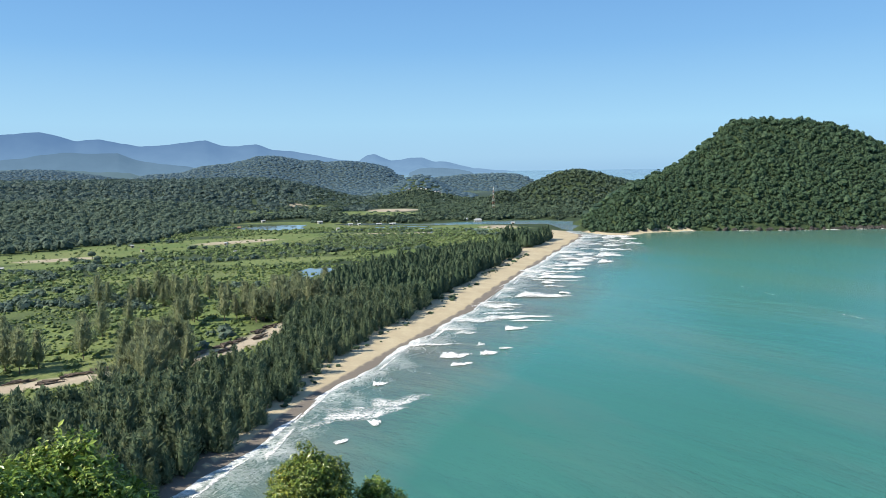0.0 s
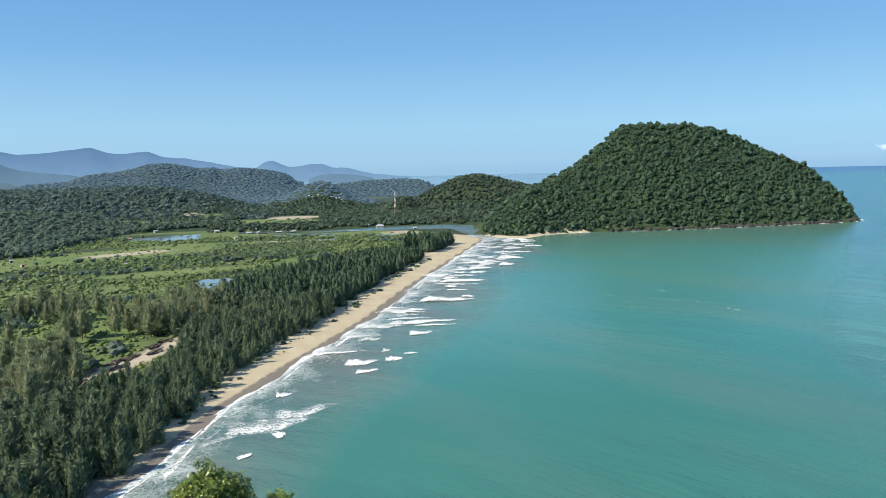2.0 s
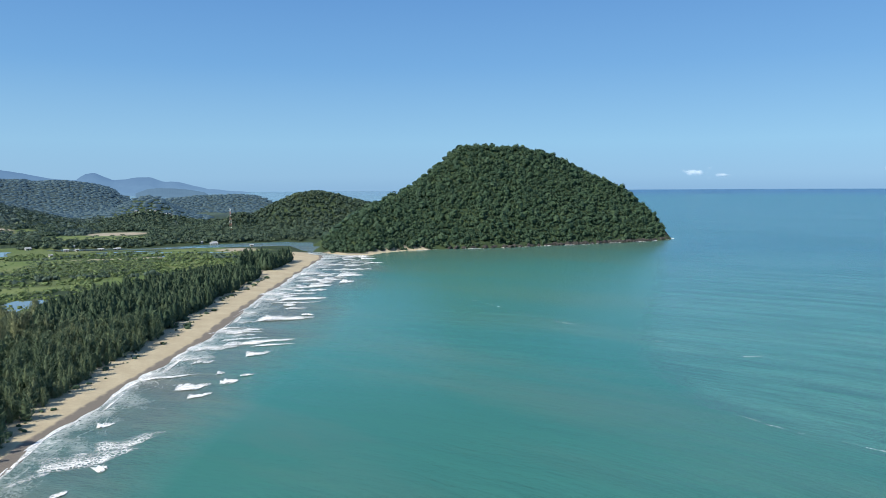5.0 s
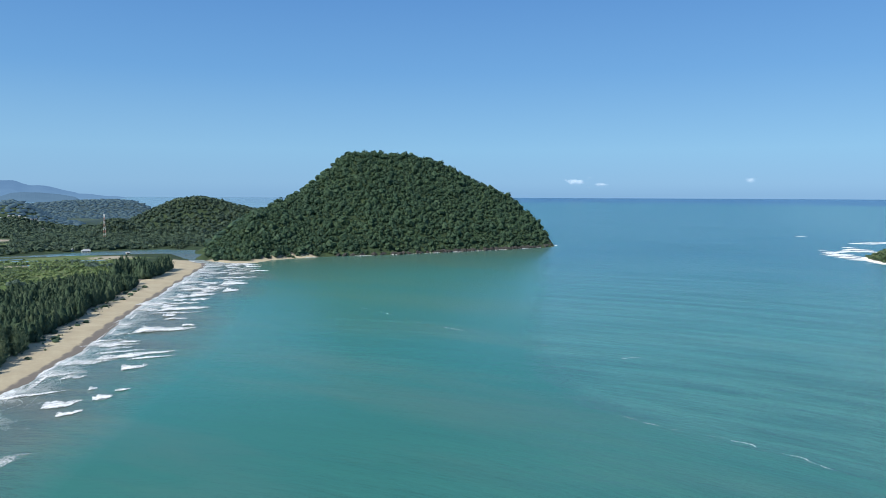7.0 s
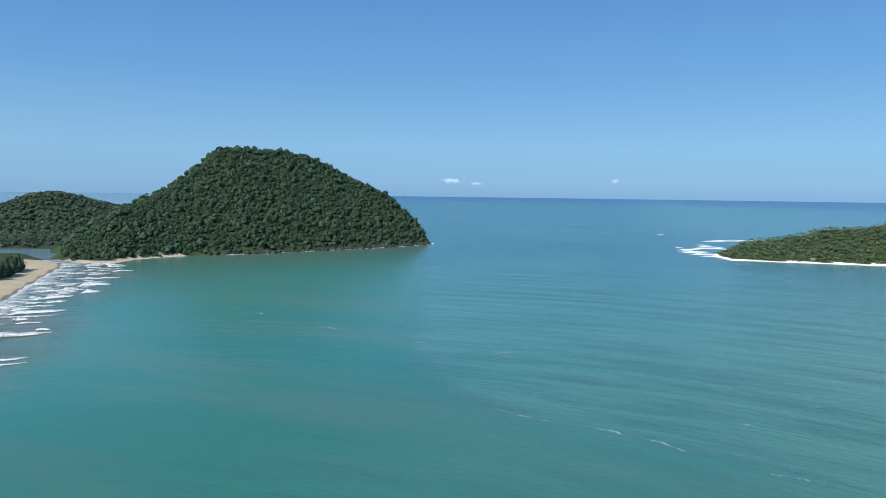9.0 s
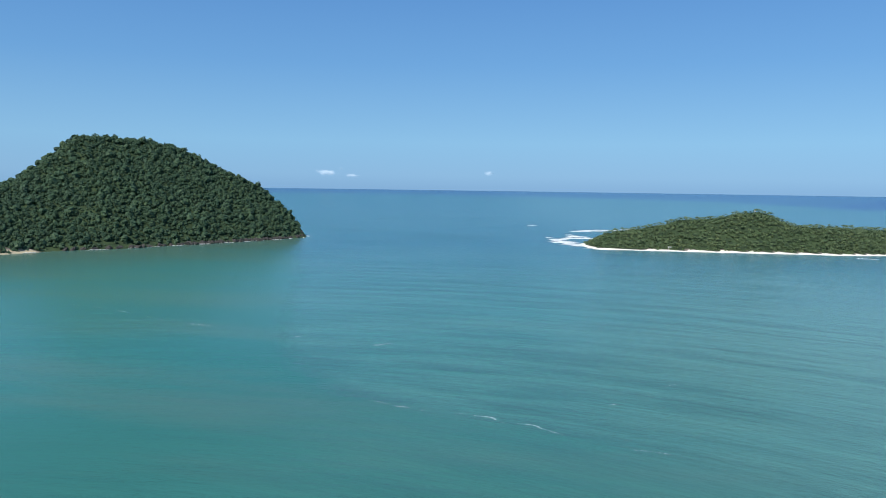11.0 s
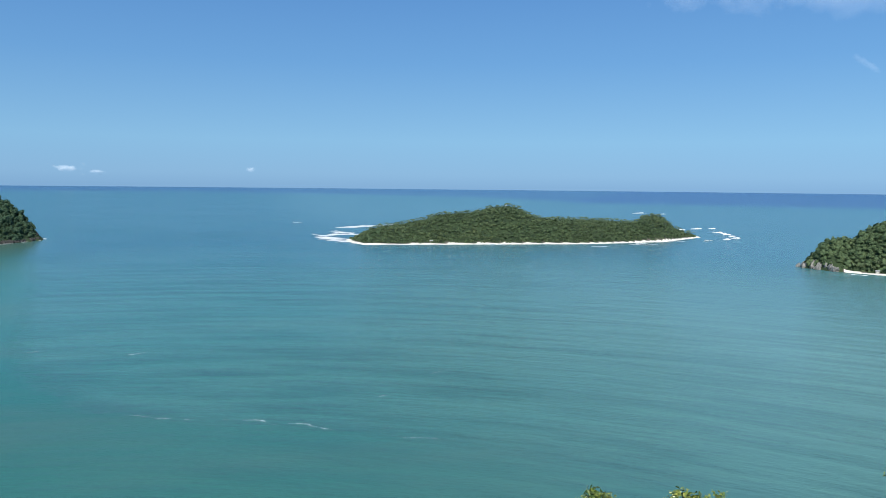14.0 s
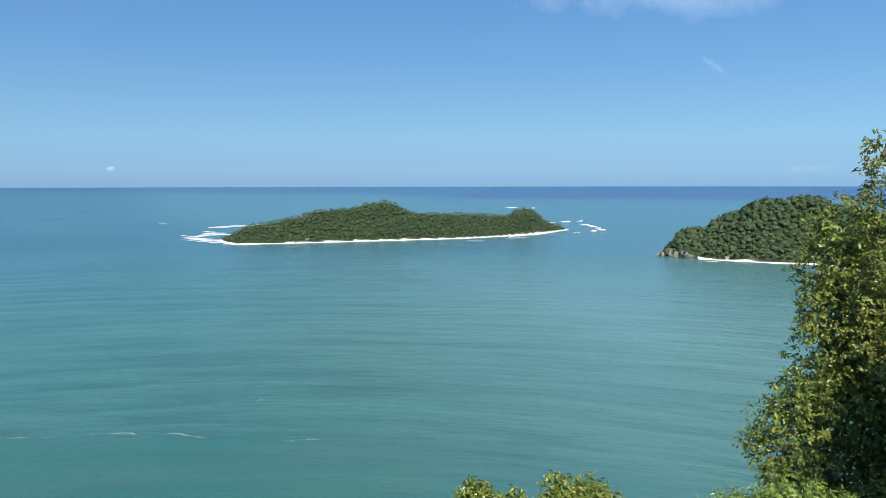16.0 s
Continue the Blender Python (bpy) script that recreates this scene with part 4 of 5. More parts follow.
p = spread(-420, -20, 225, 620, 3.1, 37, 0.7)
d, (az, rr) = inland(MAIN, p[:, 0], p[:, 1]), az_r(p)
q = p[(az > -35) & (d > beach_width(p[:, 1]) + 30) & (rr < 620) & (line_distance(ROAD, p[:, 0], p[:, 1]) > 6) & (rough2(p[:, 0], p[:, 1], 24) > -0.25) & (rng.rand(len(p)) < 0.55)]
r = sizes(len(q), 0.6, 2.1)
close = np.hypot(q[:, 0], q[:, 1]) < 340
scatter("seedlings", SHRUB, stand(q[close], 0.2), r[close], r[close], GRASS, "bright green seedlings and grass clumps beside the track", "grass", 41, soft=True)
q, r = q[~close], r[~close]
scatter("tussocks", SMALL, stand(q, 0.1), r, r * 0.95, GRASS, "bright yellow-green tussocks and seedlings between the thinned trees", "grass", 38, soft=True)
p = spread(-620, 130, 560, 1080, 8.0, 39, 0.7)
d, (az, rr) = inland(MAIN, p[:, 0], p[:, 1]), az_r(p)
clear = np.min([oval(p[:, 0], p[:, 1], *o) for o in FIELDS], axis=0)
q = p[(az > -35) & (d > 70) & (rr > 560) & (clear < 1.1) & (rng.rand(len(p)) < 0.42)]
r = sizes(len(q), 0.5, 2.6)
scatter("field_bushes", SHRUB, stand(q, 0.2), r, r * 0.9, SCRUB, "lone bushes dotted over the pastures", "shrubs", 40)


def frond_tuft(seed, fronds=9, droop=0.55):
    """A palm's head and stem of unit height."""
    g = np.random.RandomState(seed)
    v, f = [(-0.02, 0, 0), (0.02, 0, 0), (0, 0.03, 0), (0.0, 0.0, 0.78)], [(0, 1, 3), (1, 2, 3), (2, 0, 3)]
    for k in range(fronds):
        a = 2 * math.pi * (k + 0.6 * g.rand()) / fronds
        c, s = math.cos(a), math.sin(a)
        lift = g.uniform(0.0, 0.25)
        b = len(v)
        for rad, z, w in ((0.02, 0.78, 0.02), (0.22, 0.86 + lift * 0.5, 0.075), (0.42, 0.84 + lift - droop * 0.42, 0.0)):
            v += [(rad * c - w * s, rad * s + w * c, z), (rad * c + w * s, rad * s - w * c, z)]
        f += [(b, b + 1, b + 3), (b, b + 3, b + 2), (b + 2, b + 3, b + 5)]
    return np.array(v), np.array(f)


TUFTS = [frond_tuft(s) for s in range(5)]
p = spread(850, 1360, 110, 620, 8.0, 19)
e = inland(ISLAND, p[:, 0], p[:, 1])
q = p[(e > 9) & (rough2(p[:, 0], p[:, 1], 90) > -0.35)]
hh = sizes(len(q), 5, 8.5)
scatter("island_palms", TUFTS, stand(q, 0), hh, hh, PALM, "coconut palms rising above the island woods", "palms", 20)
p = spread(690, 850, -330, -30, 4.5, 22)
d = inland(MAIN, p[:, 0], p[:, 1])
q = p[(d > 8) & (d < 17) & (p[:, 1] < -58)]
hh = sizes(len(q), 6, 9)
scatter("beach_palms", TUFTS, stand(q, 0), hh, hh, PALM, "row of coconut palms behind the small beach", "palms", 23)
p = spread(-140, -20, 700, 880, 9.0, 24, 0.12, 0.2)
q = p[(np.min([oval(p[:, 0], p[:, 1], *o) for o in FIELDS], axis=0) > 1.0)]
hh = sizes(len(q), 5, 7)
scatter("palm_plantation", TUFTS, stand(q, 0), hh * 1.2, hh, PALM, "young palms planted in rows on the plain", "palms", 25)
p = spread(-300, 230, 1130, 1480, 17.0, 26)
az, rr = az_r(p)
q = p[(inland(MAIN, p[:, 0], p[:, 1]) > 12) & ~((az > -7.6) & (az < -1.8) & (rr > 1200))]
hh = sizes(len(q), 9, 13)
scatter("lagoon_palms", TUFTS, stand(q, 0), hh, hh, LAGOONWOODS, "coconut palms among the woods behind the lagoon", "palms", 27)

# ---- casuarinas ----


def plume(seed, branches, slim, bare, top=0.62, wild=0.4, heart=0.64, fine=1.0):
    """Crown of a casuarina of unit height: upswept limbs about a leader, each hung with fine tufts of needles."""
    g = np.random.RandomState(seed)
    v, f = [], []
    # the body of the crown, lumpy with limbs
    steps, sides = (10, 9) if branches > 300 else (6, 6)
    for i in range(steps + 1):
        t = i / steps
        rad = slim * heart * min(1.0, 0.4 + 2.4 * t) * (1.0 - t) ** top
        for k in range(sides):
            a = 2 * math.pi * (k + 0.5 * (i % 2)) / sides
            wob = rad * (0.72 + 0.5 * g.rand() + 0.5 * wild * math.sin(3 * a + 9 * t + seed) * math.sin(13 * t + seed * 2))
            v.append((wob * math.cos(a), wob * math.sin(a), bare + (0.97 - bare) * t + 0.02 * g.normal()))
    for i in range(steps):
        for k in range(sides):
            a, b, c, d = i * sides + k, i * sides + (k + 1) % sides, (i + 1) * sides + (k + 1) % sides, (i + 1) * sides + k
            f += [(a, b, c), (a, c, d)]
    # upswept sprays of needles over it
    for k in range(branches):
        t = ((k + g.rand()) / branches) ** 1.15
        a = g.rand() * 2 * math.pi
        out = Vector((math.cos(a), math.sin(a), 0))
        lobe = 0.85 + wild * math.sin(3 * a + 9 * t + seed) * math.sin(13 * t + seed * 2)
        reach = slim * min(1.0, 0.45 + 2.4 * t) * (1.03 - t) ** top * (0.40 + 0.64 * g.rand()) * lobe
        c = out * reach + Vector((0, 0, bare + (0.97 - bare) * t))
        way = (out * g.uniform(0.1, 0.9) + Vector((0, 0, g.uniform(0.5, 1.2))) + Vector(g.normal(0, 0.3, 3))).normalized()
        length = (0.085 + 0.07 * g.rand()) * (1.1 - 0.4 * t) * fine
        side = way.orthogonal().normalized()
        roll = g.rand() * 6.28
        side = side * math.cos(roll) + way.cross(side) * math.sin(roll)
        w = fine * (0.012 + 0.013 * g.rand()) * (300.0 / max(branches, 120)) ** 0.45
        b = len(v)
        v += [(c - way * length * 0.45 - side * w)[:], (c - way * length * 0.2 + side * w)[:], (c + way * length)[:]]
        f.append((b, b + 1, b + 2))
    return np.array(v), np.array(f)


def stem(bm, points, sides=6):
    """A tapered round limb through (place, radius) points."""
    rings = []
    for i, (c, rad) in enumerate(points):
        c = Vector(c)
        ahead = Vector(points[min(i + 1, len(points) - 1)][0]) - Vector(points[max(i - 1, 0)][0])
        s = ahead.orthogonal().normalized()
        t = ahead.normalized().cross(s)
        rings.append([bm.verts.new(c + rad * (math.cos(2 * math.pi * k / sides) * s + math.sin(2 * math.pi * k / sides) * t)) for k in range(sides)])
    for a, b in zip(rings, rings[1:]):
        for k in range(sides):
            bm.faces.new((a[k], a[(k + 1) % sides], b[(k + 1) % sides], b[k]))
    bm.faces.new(rings[-1])


def casuarina(seed, branches, slim, bare, tall):
    shape = plume(seed, branches, slim, bare, 0.5, 0.95, 0.46, 0.8) if tall else plume(seed, branches, slim, bare, 0.62, 0.4, 0.40, 0.85)
    ob = thing("casuarina_tree", "tall thinned casuarina with a bare lower trunk" if tall else "young grey-green casuarina of the beach belt", "tree", group="tall casuarinas inland" if tall else "casuarinas along the beach")
    bm = bmesh.new()
    stem(bm, [((0, 0, -0.03), 0.014), ((0.004, 0, 0.35), 0.010), ((0, 0.004, 0.95), 0.003)], 5)
    part("trunk", bm, BARK, ob)
    crown = mesh_object("crown", *shape, OLDNEEDLE if tall else NEEDLE, True)
    crown.parent = ob
    return ob


def plant(originals, q, hts, seed):
    g = np.random.RandomState(seed)
    for i, ((x, y, z), hh) in enumerate(zip(q, hts)):
        src = originals[i % len(originals)]
        m = Matrix.Translation((x, y, z)) @ Matrix.Rotation(g.rand() * 6.28, 4, "Z") @ Matrix.Rotation(g.normal(0, 0.035), 4, "X") @ Matrix.Diagonal((hh, hh, hh, 1))
        if i < len(originals):
            src.matrix_basis = m
        else:
            ob = copy_thing(src, Matrix.Identity(4))
            ob.matrix_basis = m


p = spread(-230, 170, 100, 905, 4.3, 30, 0.6)
d, (az, rr) = inland(MAIN, p[:, 0], p[:, 1]), az_r(p)
w = beach_width(p[:, 1])
depth = np.interp(p[:, 1], [150, 185, 225, 255, 290, 335, 380, 450, 560, 640, 770, 830, 900], [130, 100, 60, 38, 24, 24, 60, 74, 76, 48, 42, 30, 12])
edge = 5.5 * rough2(p[:, 0], p[:, 1], 24)
mouth = (p[:, 1] < 688) | ((p[:, 1] > 722) & (p[:, 1] < 766) & (d < w + 32)) | ((p[:, 1] > 778) & (p[:, 1] < 808) & (d < w + 9))          # the belt breaks up towards the river mouth
belt = (d > w + edge) & (d < w + depth + 2 * edge) & mouth & (line_distance(ROAD, p[:, 0], p[:, 1]) > 7) & (rr > 165) & (p[:, 1] < 885)
belt &= (p[:, 1] < 390) | (d < w + 14) | (rng.rand(len(p)) < 0.62)
q = p[belt]
hts = (6.6 + 5.6 * rng.rand(len(q))) * np.interp(inland(MAIN, q[:, 0], q[:, 1]) - beach_width(q[:, 1]), [0, 8, 30], [0.75, 0.95, 1.08]) * np.interp(q[:, 1], [210, 270, 330, 420, 560, 690, 720, 780, 850], [1.2, 1.0, 1.0, 1.3, 1.3, 1.1, 1.6, 1.65, 1.75])
q3 = stand(q, 0)
order = np.argsort(np.hypot(q[:, 0], q[:, 1]))
near, rest = order[:165], order[165:]
plant([casuarina(s, 1800, 0.34, 0.03, False) for s in (41, 42, 43, 44, 45, 46, 47)], q3[near], hts[near], 31)
far = np.hypot(q3[rest][:, 0], q3[rest][:, 1]) > 430
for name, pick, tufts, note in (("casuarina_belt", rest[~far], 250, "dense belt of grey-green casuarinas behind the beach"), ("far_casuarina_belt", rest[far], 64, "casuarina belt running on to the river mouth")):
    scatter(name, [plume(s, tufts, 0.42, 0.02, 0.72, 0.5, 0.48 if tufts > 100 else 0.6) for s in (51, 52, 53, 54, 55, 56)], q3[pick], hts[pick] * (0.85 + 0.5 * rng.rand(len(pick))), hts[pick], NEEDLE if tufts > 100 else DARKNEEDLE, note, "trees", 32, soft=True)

u = q[np.hypot(q[:, 0], q[:, 1]) < 560][::4]
u = u + rng.normal(0, 1.5, u.shape)
r = sizes(len(u), 2.5, 5.0)
scatter("belt_understorey", [plume(s, 90, 0.55, 0.0, 0.6, 0.5, 0.5, 1.2) for s in (57, 58, 59)], stand(u, 0.0), r, r, NEEDLE, "young casuarinas and bushes filling the belt", "shrubs", 29, soft=True)

p = spread(-420, -20, 225, 560, 4.6, 33)
d, (az, rr) = inland(MAIN, p[:, 0], p[:, 1]), az_r(p)
w = beach_width(p[:, 1])
row = rough2(p[:, 0], p[:, 1], 34, 2)
inner = line_distance(ROAD, p[:, 0], p[:, 1])
tall = (az > -34) & (d > w + 42) & (d < w + 190) & (rr < 480) & (row > -0.1) & (inner > 9) & (oval(p[:, 0], p[:, 1], -101, 562, 40, 60) > 1)
q = p[tall]
clump = smooth(-0.1, 0.45, rough2(q[:, 0], q[:, 1], 16, 2))
q = q[rng.rand(len(q)) < np.interp(line_distance(ROAD, q[:, 0], q[:, 1]), [8, 40, 120], [0.9, 0.6, 0.4]) * clump * np.where(np.degrees(np.arctan2(q[:, 0], q[:, 1])) < -24, 0.32, 1.0)]
q = q[np.argsort(np.hypot(q[:, 0], q[:, 1]))]
hts = 12 + 7.0 * rng.rand(len(q))
q3 = stand(q, 0)
plant([casuarina(s, 820, 0.27, 0.2, True) for s in (61, 62, 63, 64, 65)], q3[:170], hts[:170], 34)
if len(q) > 170:
    scatter("far_tall_casuarinas", [plume(s, 320, 0.26, 0.2, 0.5, 0.95, 0.46, 0.9) for s in (66, 67, 68)], q3[170:], hts[170:], hts[170:], OLDNEEDLE, "wispy tall casuarinas left standing over the scrub", "trees", 36, soft=True)

# ---- ponds, logs, rocks, drift ----
for name, cx, cy, a, b, turn in PONDS:
    bm = bmesh.new()
    ring = []
    for k in range(48):
        t = 2 * math.pi * k / 48
        wob = 1 + 0.13 * math.sin(3 * t + cx) + 0.08 * math.sin(5 * t + cy) + 0.05 * math.sin(9 * t)
        u, v = a * wob * math.cos(t), b * wob * math.sin(t)
        c, s = math.cos(radians(turn)), math.sin(radians(turn))
        ring.append(bm.verts.new((cx + u * c - v * s, cy + u * s + v * c, 2.12)))
    bm.faces.new(ring)
    me = bpy.data.meshes.new(name)
    bm.to_mesh(me)
    bm.free()
    me.materials.append(POND)
    tagged(new(name, me), "still pond reflecting the sky on the plain", "pond", kind="structure")


def rock_mesh(seed, material):
    v, f = crown_shape(3, seed, 6, 0.7)
    g = np.random.RandomState(seed)
    for k in range(14):          # cleft and broken faces
        way = g.normal(size=3)
        way /= np.linalg.norm(way)
        over = np.maximum(v @ way - g.uniform(0.35, 0.6), 0)
        v = v - over[:, None] * way
    return mesh_object("rock", v, f, material)


rocks = []
for i in range(175):
    u = rng.rand()
    if i < 145:
        x = 330 + 372 * u ** 0.8
        ys = np.arange(870, 985, 0.5)
        y = float(ys[np.argmax(inland(MAIN, np.full(len(ys), x), ys) > 0)]) + rng.uniform(-1.6, 1.4)          # on the waterline
        size = rng.uniform(3.0, 6.4)
    else:
        x, y = 854 - 30 * u + rng.uniform(-1, 4), -15 - 32 * u + rng.uniform(-1, 4)
        size = rng.uniform(2.4, 5.2)
    rocks.append((x, y, size))
stones = [tagged(rock_mesh(s, ROCK), "dark weathered boulder at the foot of the headland", "rock", "headland boulders") for s in (71, 72, 73)]
stones += [tagged(rock_mesh(s, PALE_ROCK), "pale grey boulder at the tip of the wooded point", "rock", "point boulders") for s in (74, 75, 76)]
fresh = list(stones)
for i, (x, y, size) in enumerate(rocks):
    m = Matrix.Translation((x, y, max(0.3, float(height(x, y)) * 0.6))) @ Matrix.Rotation(rng.rand() * 6.28, 4, "Z") @ Matrix.Diagonal((size * 1.3, size, size * (1.25 if i < 145 else 2.3), 1))
    src = stones[i % 3 + (0 if i < 145 else 3)]
    if src in fresh:
        fresh.remove(src)
        ob = src
    else:
        ob = copy_thing(src, Matrix.Identity(4))
    ob.matrix_basis = m


def log_pile(x, y, turn, length, seed):
    """A windrow of felled trunks and roots beside the track."""
    g = np.random.RandomState(seed)
    ob = thing("log_windrow", "heap of felled weathered trunks beside the dirt track", "logs", (x, y, float(height(x, y))), "windrows along the track")
    for k in range(13):
        bm = bmesh.new()
        a = turn + g.normal(0, 0.35)
        cx, cy, z = g.uniform(-length / 2, length / 2), g.normal(0, 0.8), g.uniform(0.2, 0.9)
        half, rad = g.uniform(1.4, 3.6), g.uniform(0.18, 0.42)
        dx, dy = math.cos(a) * half, math.sin(a) * half
        ox, oy = math.cos(turn) * cx - math.sin(turn) * cy, math.sin(turn) * cx + math.cos(turn) * cy
        stem(bm, [((ox - dx, oy - dy, z), rad * 1.4), ((ox, oy, z + 0.1), rad), ((ox + dx, oy + dy, z + g.uniform(-0.1, 0.4)), rad * 0.5)], 6)
        part("log", bm, LOG, ob)
    return ob


for k in range(26):
    u = k / 25 * (len(ROAD) - 1)
    i = min(int(u), len(ROAD) - 2)
    a, b = ROAD[i], ROAD[i + 1]
    c = a + (b - a) * (u - i)
    way = (b - a) / np.linalg.norm(b - a)
    off = (-6.0 if k % 3 else 0.5) + rng.uniform(-1, 1)
    log_pile(c[0] + way[1] * off, c[1] - way[0] * off, math.atan2(way[1], way[0]), 8.0, 80 + k)

BUSH = [crown_shape(2, s, 5, 0.8) for s in (91, 92, 93)]
q = []
for k in range(150):
    y = 240 + 420 * rng.rand()
    bx = float(np.interp(y, [176, 202, 262, 288, 319, 355, 414, 504, 634, 745], [-67, -57, -43, -33, -22, -8, 14, 40, 84, 122]))
    off = float(beach_width(y)) * (1.04 - 0.40 * rng.rand() ** 1.7)
    q.append((bx - off * 0.93, y + off * 0.33))
q = np.array(q)
r = sizes(len(q), 0.5, 2.8) * np.where(rng.rand(len(q)) < 0.45, 0.4, 1.0)
scatter("beach_bushes", BUSH, stand(q, 0.15), r, r * 0.8, DARKNEEDLE, "low bushes and drift clumps on the upper beach", "shrubs", 35)

# ---- breakers ----


def breaker(x, y, length, width, turn, seed, lip=0.7, full=1.0):
    """One breaking wave: a ragged white crest with spent foam behind it."""
    n, k = 30, 9
    u, v = np.meshgrid(np.linspace(0, 1, n), np.linspace(-1, 1, k))
    u, v = u.ravel(), v.ravel()
    s = (v + 1) / 2                       # from the breaking lip back to the spent foam
    body = np.clip(u / 0.26, 0, 1) ** 0.75 * (1.02 - u) ** 0.75 * (0.85 + 0.5 * rough2(u * 14 + seed * 5.3, u * 0 + seed, 2.6, 3))
    bend = width * (0.9 * (u - 0.35) ** 2 + 0.35 * rough2(u * 9 + seed, u * 0 + seed * 3.1, 2.4, 3))
    X, Y = (u - 0.5) * length + 0.25 * width * s, bend + s * 2.2 * width * np.clip(0.08 + body, 0.05, 1.5)
    ridge = np.exp(-((s - 0.14) / 0.13) ** 2) * np.clip(body * 1.3, 0, 1) * lip * (0.8 + 0.5 * rough2(u * 20 + seed, v * 2, 2.0, 2))
    Z = 0.10 + np.maximum(ridge, 0)
    ca, sa = math.cos(turn), math.sin(turn)
    verts = np.column_stack([X * ca - Y * sa, X * sa + Y * ca, Z])
    f = [(j * n + i, j * n + i + 1, (j + 1) * n + i + 1, (j + 1) * n + i) for j in range(k - 1) for i in range(n - 1)]
    ends = np.clip(u * 6, 0, 1) ** 0.7 * np.clip((1 - u) * 3, 0, 1) ** 0.6
    veil = np.clip((1.3 - 1.0 * s) * ends * np.clip(s * 14 + 0.3, 0, 1) * np.clip((1 - s) * 4, 0, 1), 0, 1) * full
    ob = mesh_object("breaking_wave", verts, f, FOAM, True, veil)
    ob.location = (x, y, 0)
    return tagged(ob, "white breaking wave near the beach", "wave", "breakers off the beach")


seed = 0
for x, y, length, width in ((145, 658, 30, 5.5), (133, 613, 15, 4.5), (108, 594, 27, 4), (117, 640, 30, 2.5), (166, 709, 30, 3), (196, 760, 26, 3), (203, 810, 22, 4), (246, 892, 26, 3), (84, 530, 42, 4.5), (61, 452, 42, 4),
                            (70, 507, 9, 3.5), (76, 465, 9, 2), (30, 420, 11, 3.2), (43, 391, 30, 2.5), (45, 382, 22, 1.5), (36, 362, 13, 3.0), (5, 309, 14, 3.4), (19, 312, 8, 3.2), (7, 296, 10, 2.2), (16, 330, 4, 2.0), (27, 323, 6, 1.5), (-24, 269, 6, 2.0), (-21, 227, 4.5, 2.2)):
    seed += 1
    breaker(x, y, length * (1.15 if y < 450 else 0.95), width * (2.5 if y < 450 else 3.2 if y < 560 else 4.2), rng.normal(0.0, 0.10) + (0.7 if y < 240 else 0.2 if y < 330 else 0.0), seed, 0.8 if y < 450 else 1.5)
breaker(-24, 234, 34, 12, 0.5, 901, 0.1, 0.52)
breaker(-14, 246, 26, 9, 0.4, 902, 0.1, 0.5)
breaker(-30, 212, 7, 2.2, 0.9, 903, 0.5)
breaker(-38, 228, 22, 4, 0.8, 904, 0.1, 0.36)
for k in range(84):
    y = 300 + 570 * rng.rand() ** 0.8
    bx = float(np.interp(y, [288, 319, 355, 414, 504, 634, 745, 835, 872], [-33, -22, -8, 14, 40, 84, 122, 152, 165]))
    off = rng.uniform(4, float(np.interp(y, [330, 450, 600, 800], [22, 34, 46, 60])))
    seed += 1
    breaker(bx + off, y, rng.uniform(10, 30), rng.uniform(2.5, 8.0) * (1.8 if y > 500 else 1.1), rng.normal(0.0, 0.10), seed, 0.7, rng.uniform(0.55, 1.0))
# swash lines along the sand
for k in range(36):
    y = 176 + 18.2 * k
    bx = float(np.interp(y, [176, 202, 262, 288, 319, 355, 414, 504, 634, 745, 835], [-67, -57, -43, -33, -22, -8, 14, 40, 84, 122, 152]))
    bx2 = float(np.interp(y + 10, [176, 202, 262, 288, 319, 355, 414, 504, 634, 745, 835], [-67, -57, -43, -33, -22, -8, 14, 40, 84, 122, 152]))
    seed += 1
    breaker(bx + rng.uniform(0.5, 7.0), y, rng.uniform(24, 44), rng.uniform(0.9, 2.2), math.atan2(10, bx2 - bx) + rng.normal(0, 0.06), seed, 0.15, rng.uniform(0.6, 0.95))
# reefs round the island, wash at the headland, drifting foam lines
# long rollers breaking over the reef at the island's northern end
for x, y, length, width in ((1000, 690, 14, 10), (972, 655, 34, 26), (944, 632, 44, 24), (925, 610, 46, 22), (905, 584, 42, 20), (888, 560, 38, 18), (1010, 655, 40, 24), (1085, 705, 26, 16), (1050, 670, 44, 24), (1030, 640, 50, 24),
                            (1195, 752, 50, 22), (1232, 748, 70, 26), (1272, 742, 70, 22), (1335, 718, 70, 20), (1290, 720, 60, 14), (1298, 943, 22, 10)):
    seed += 1
    breaker(x, y, length, width, -math.atan2(x, y) + rng.normal(0, 0.08), seed, 0.5, 1.5)
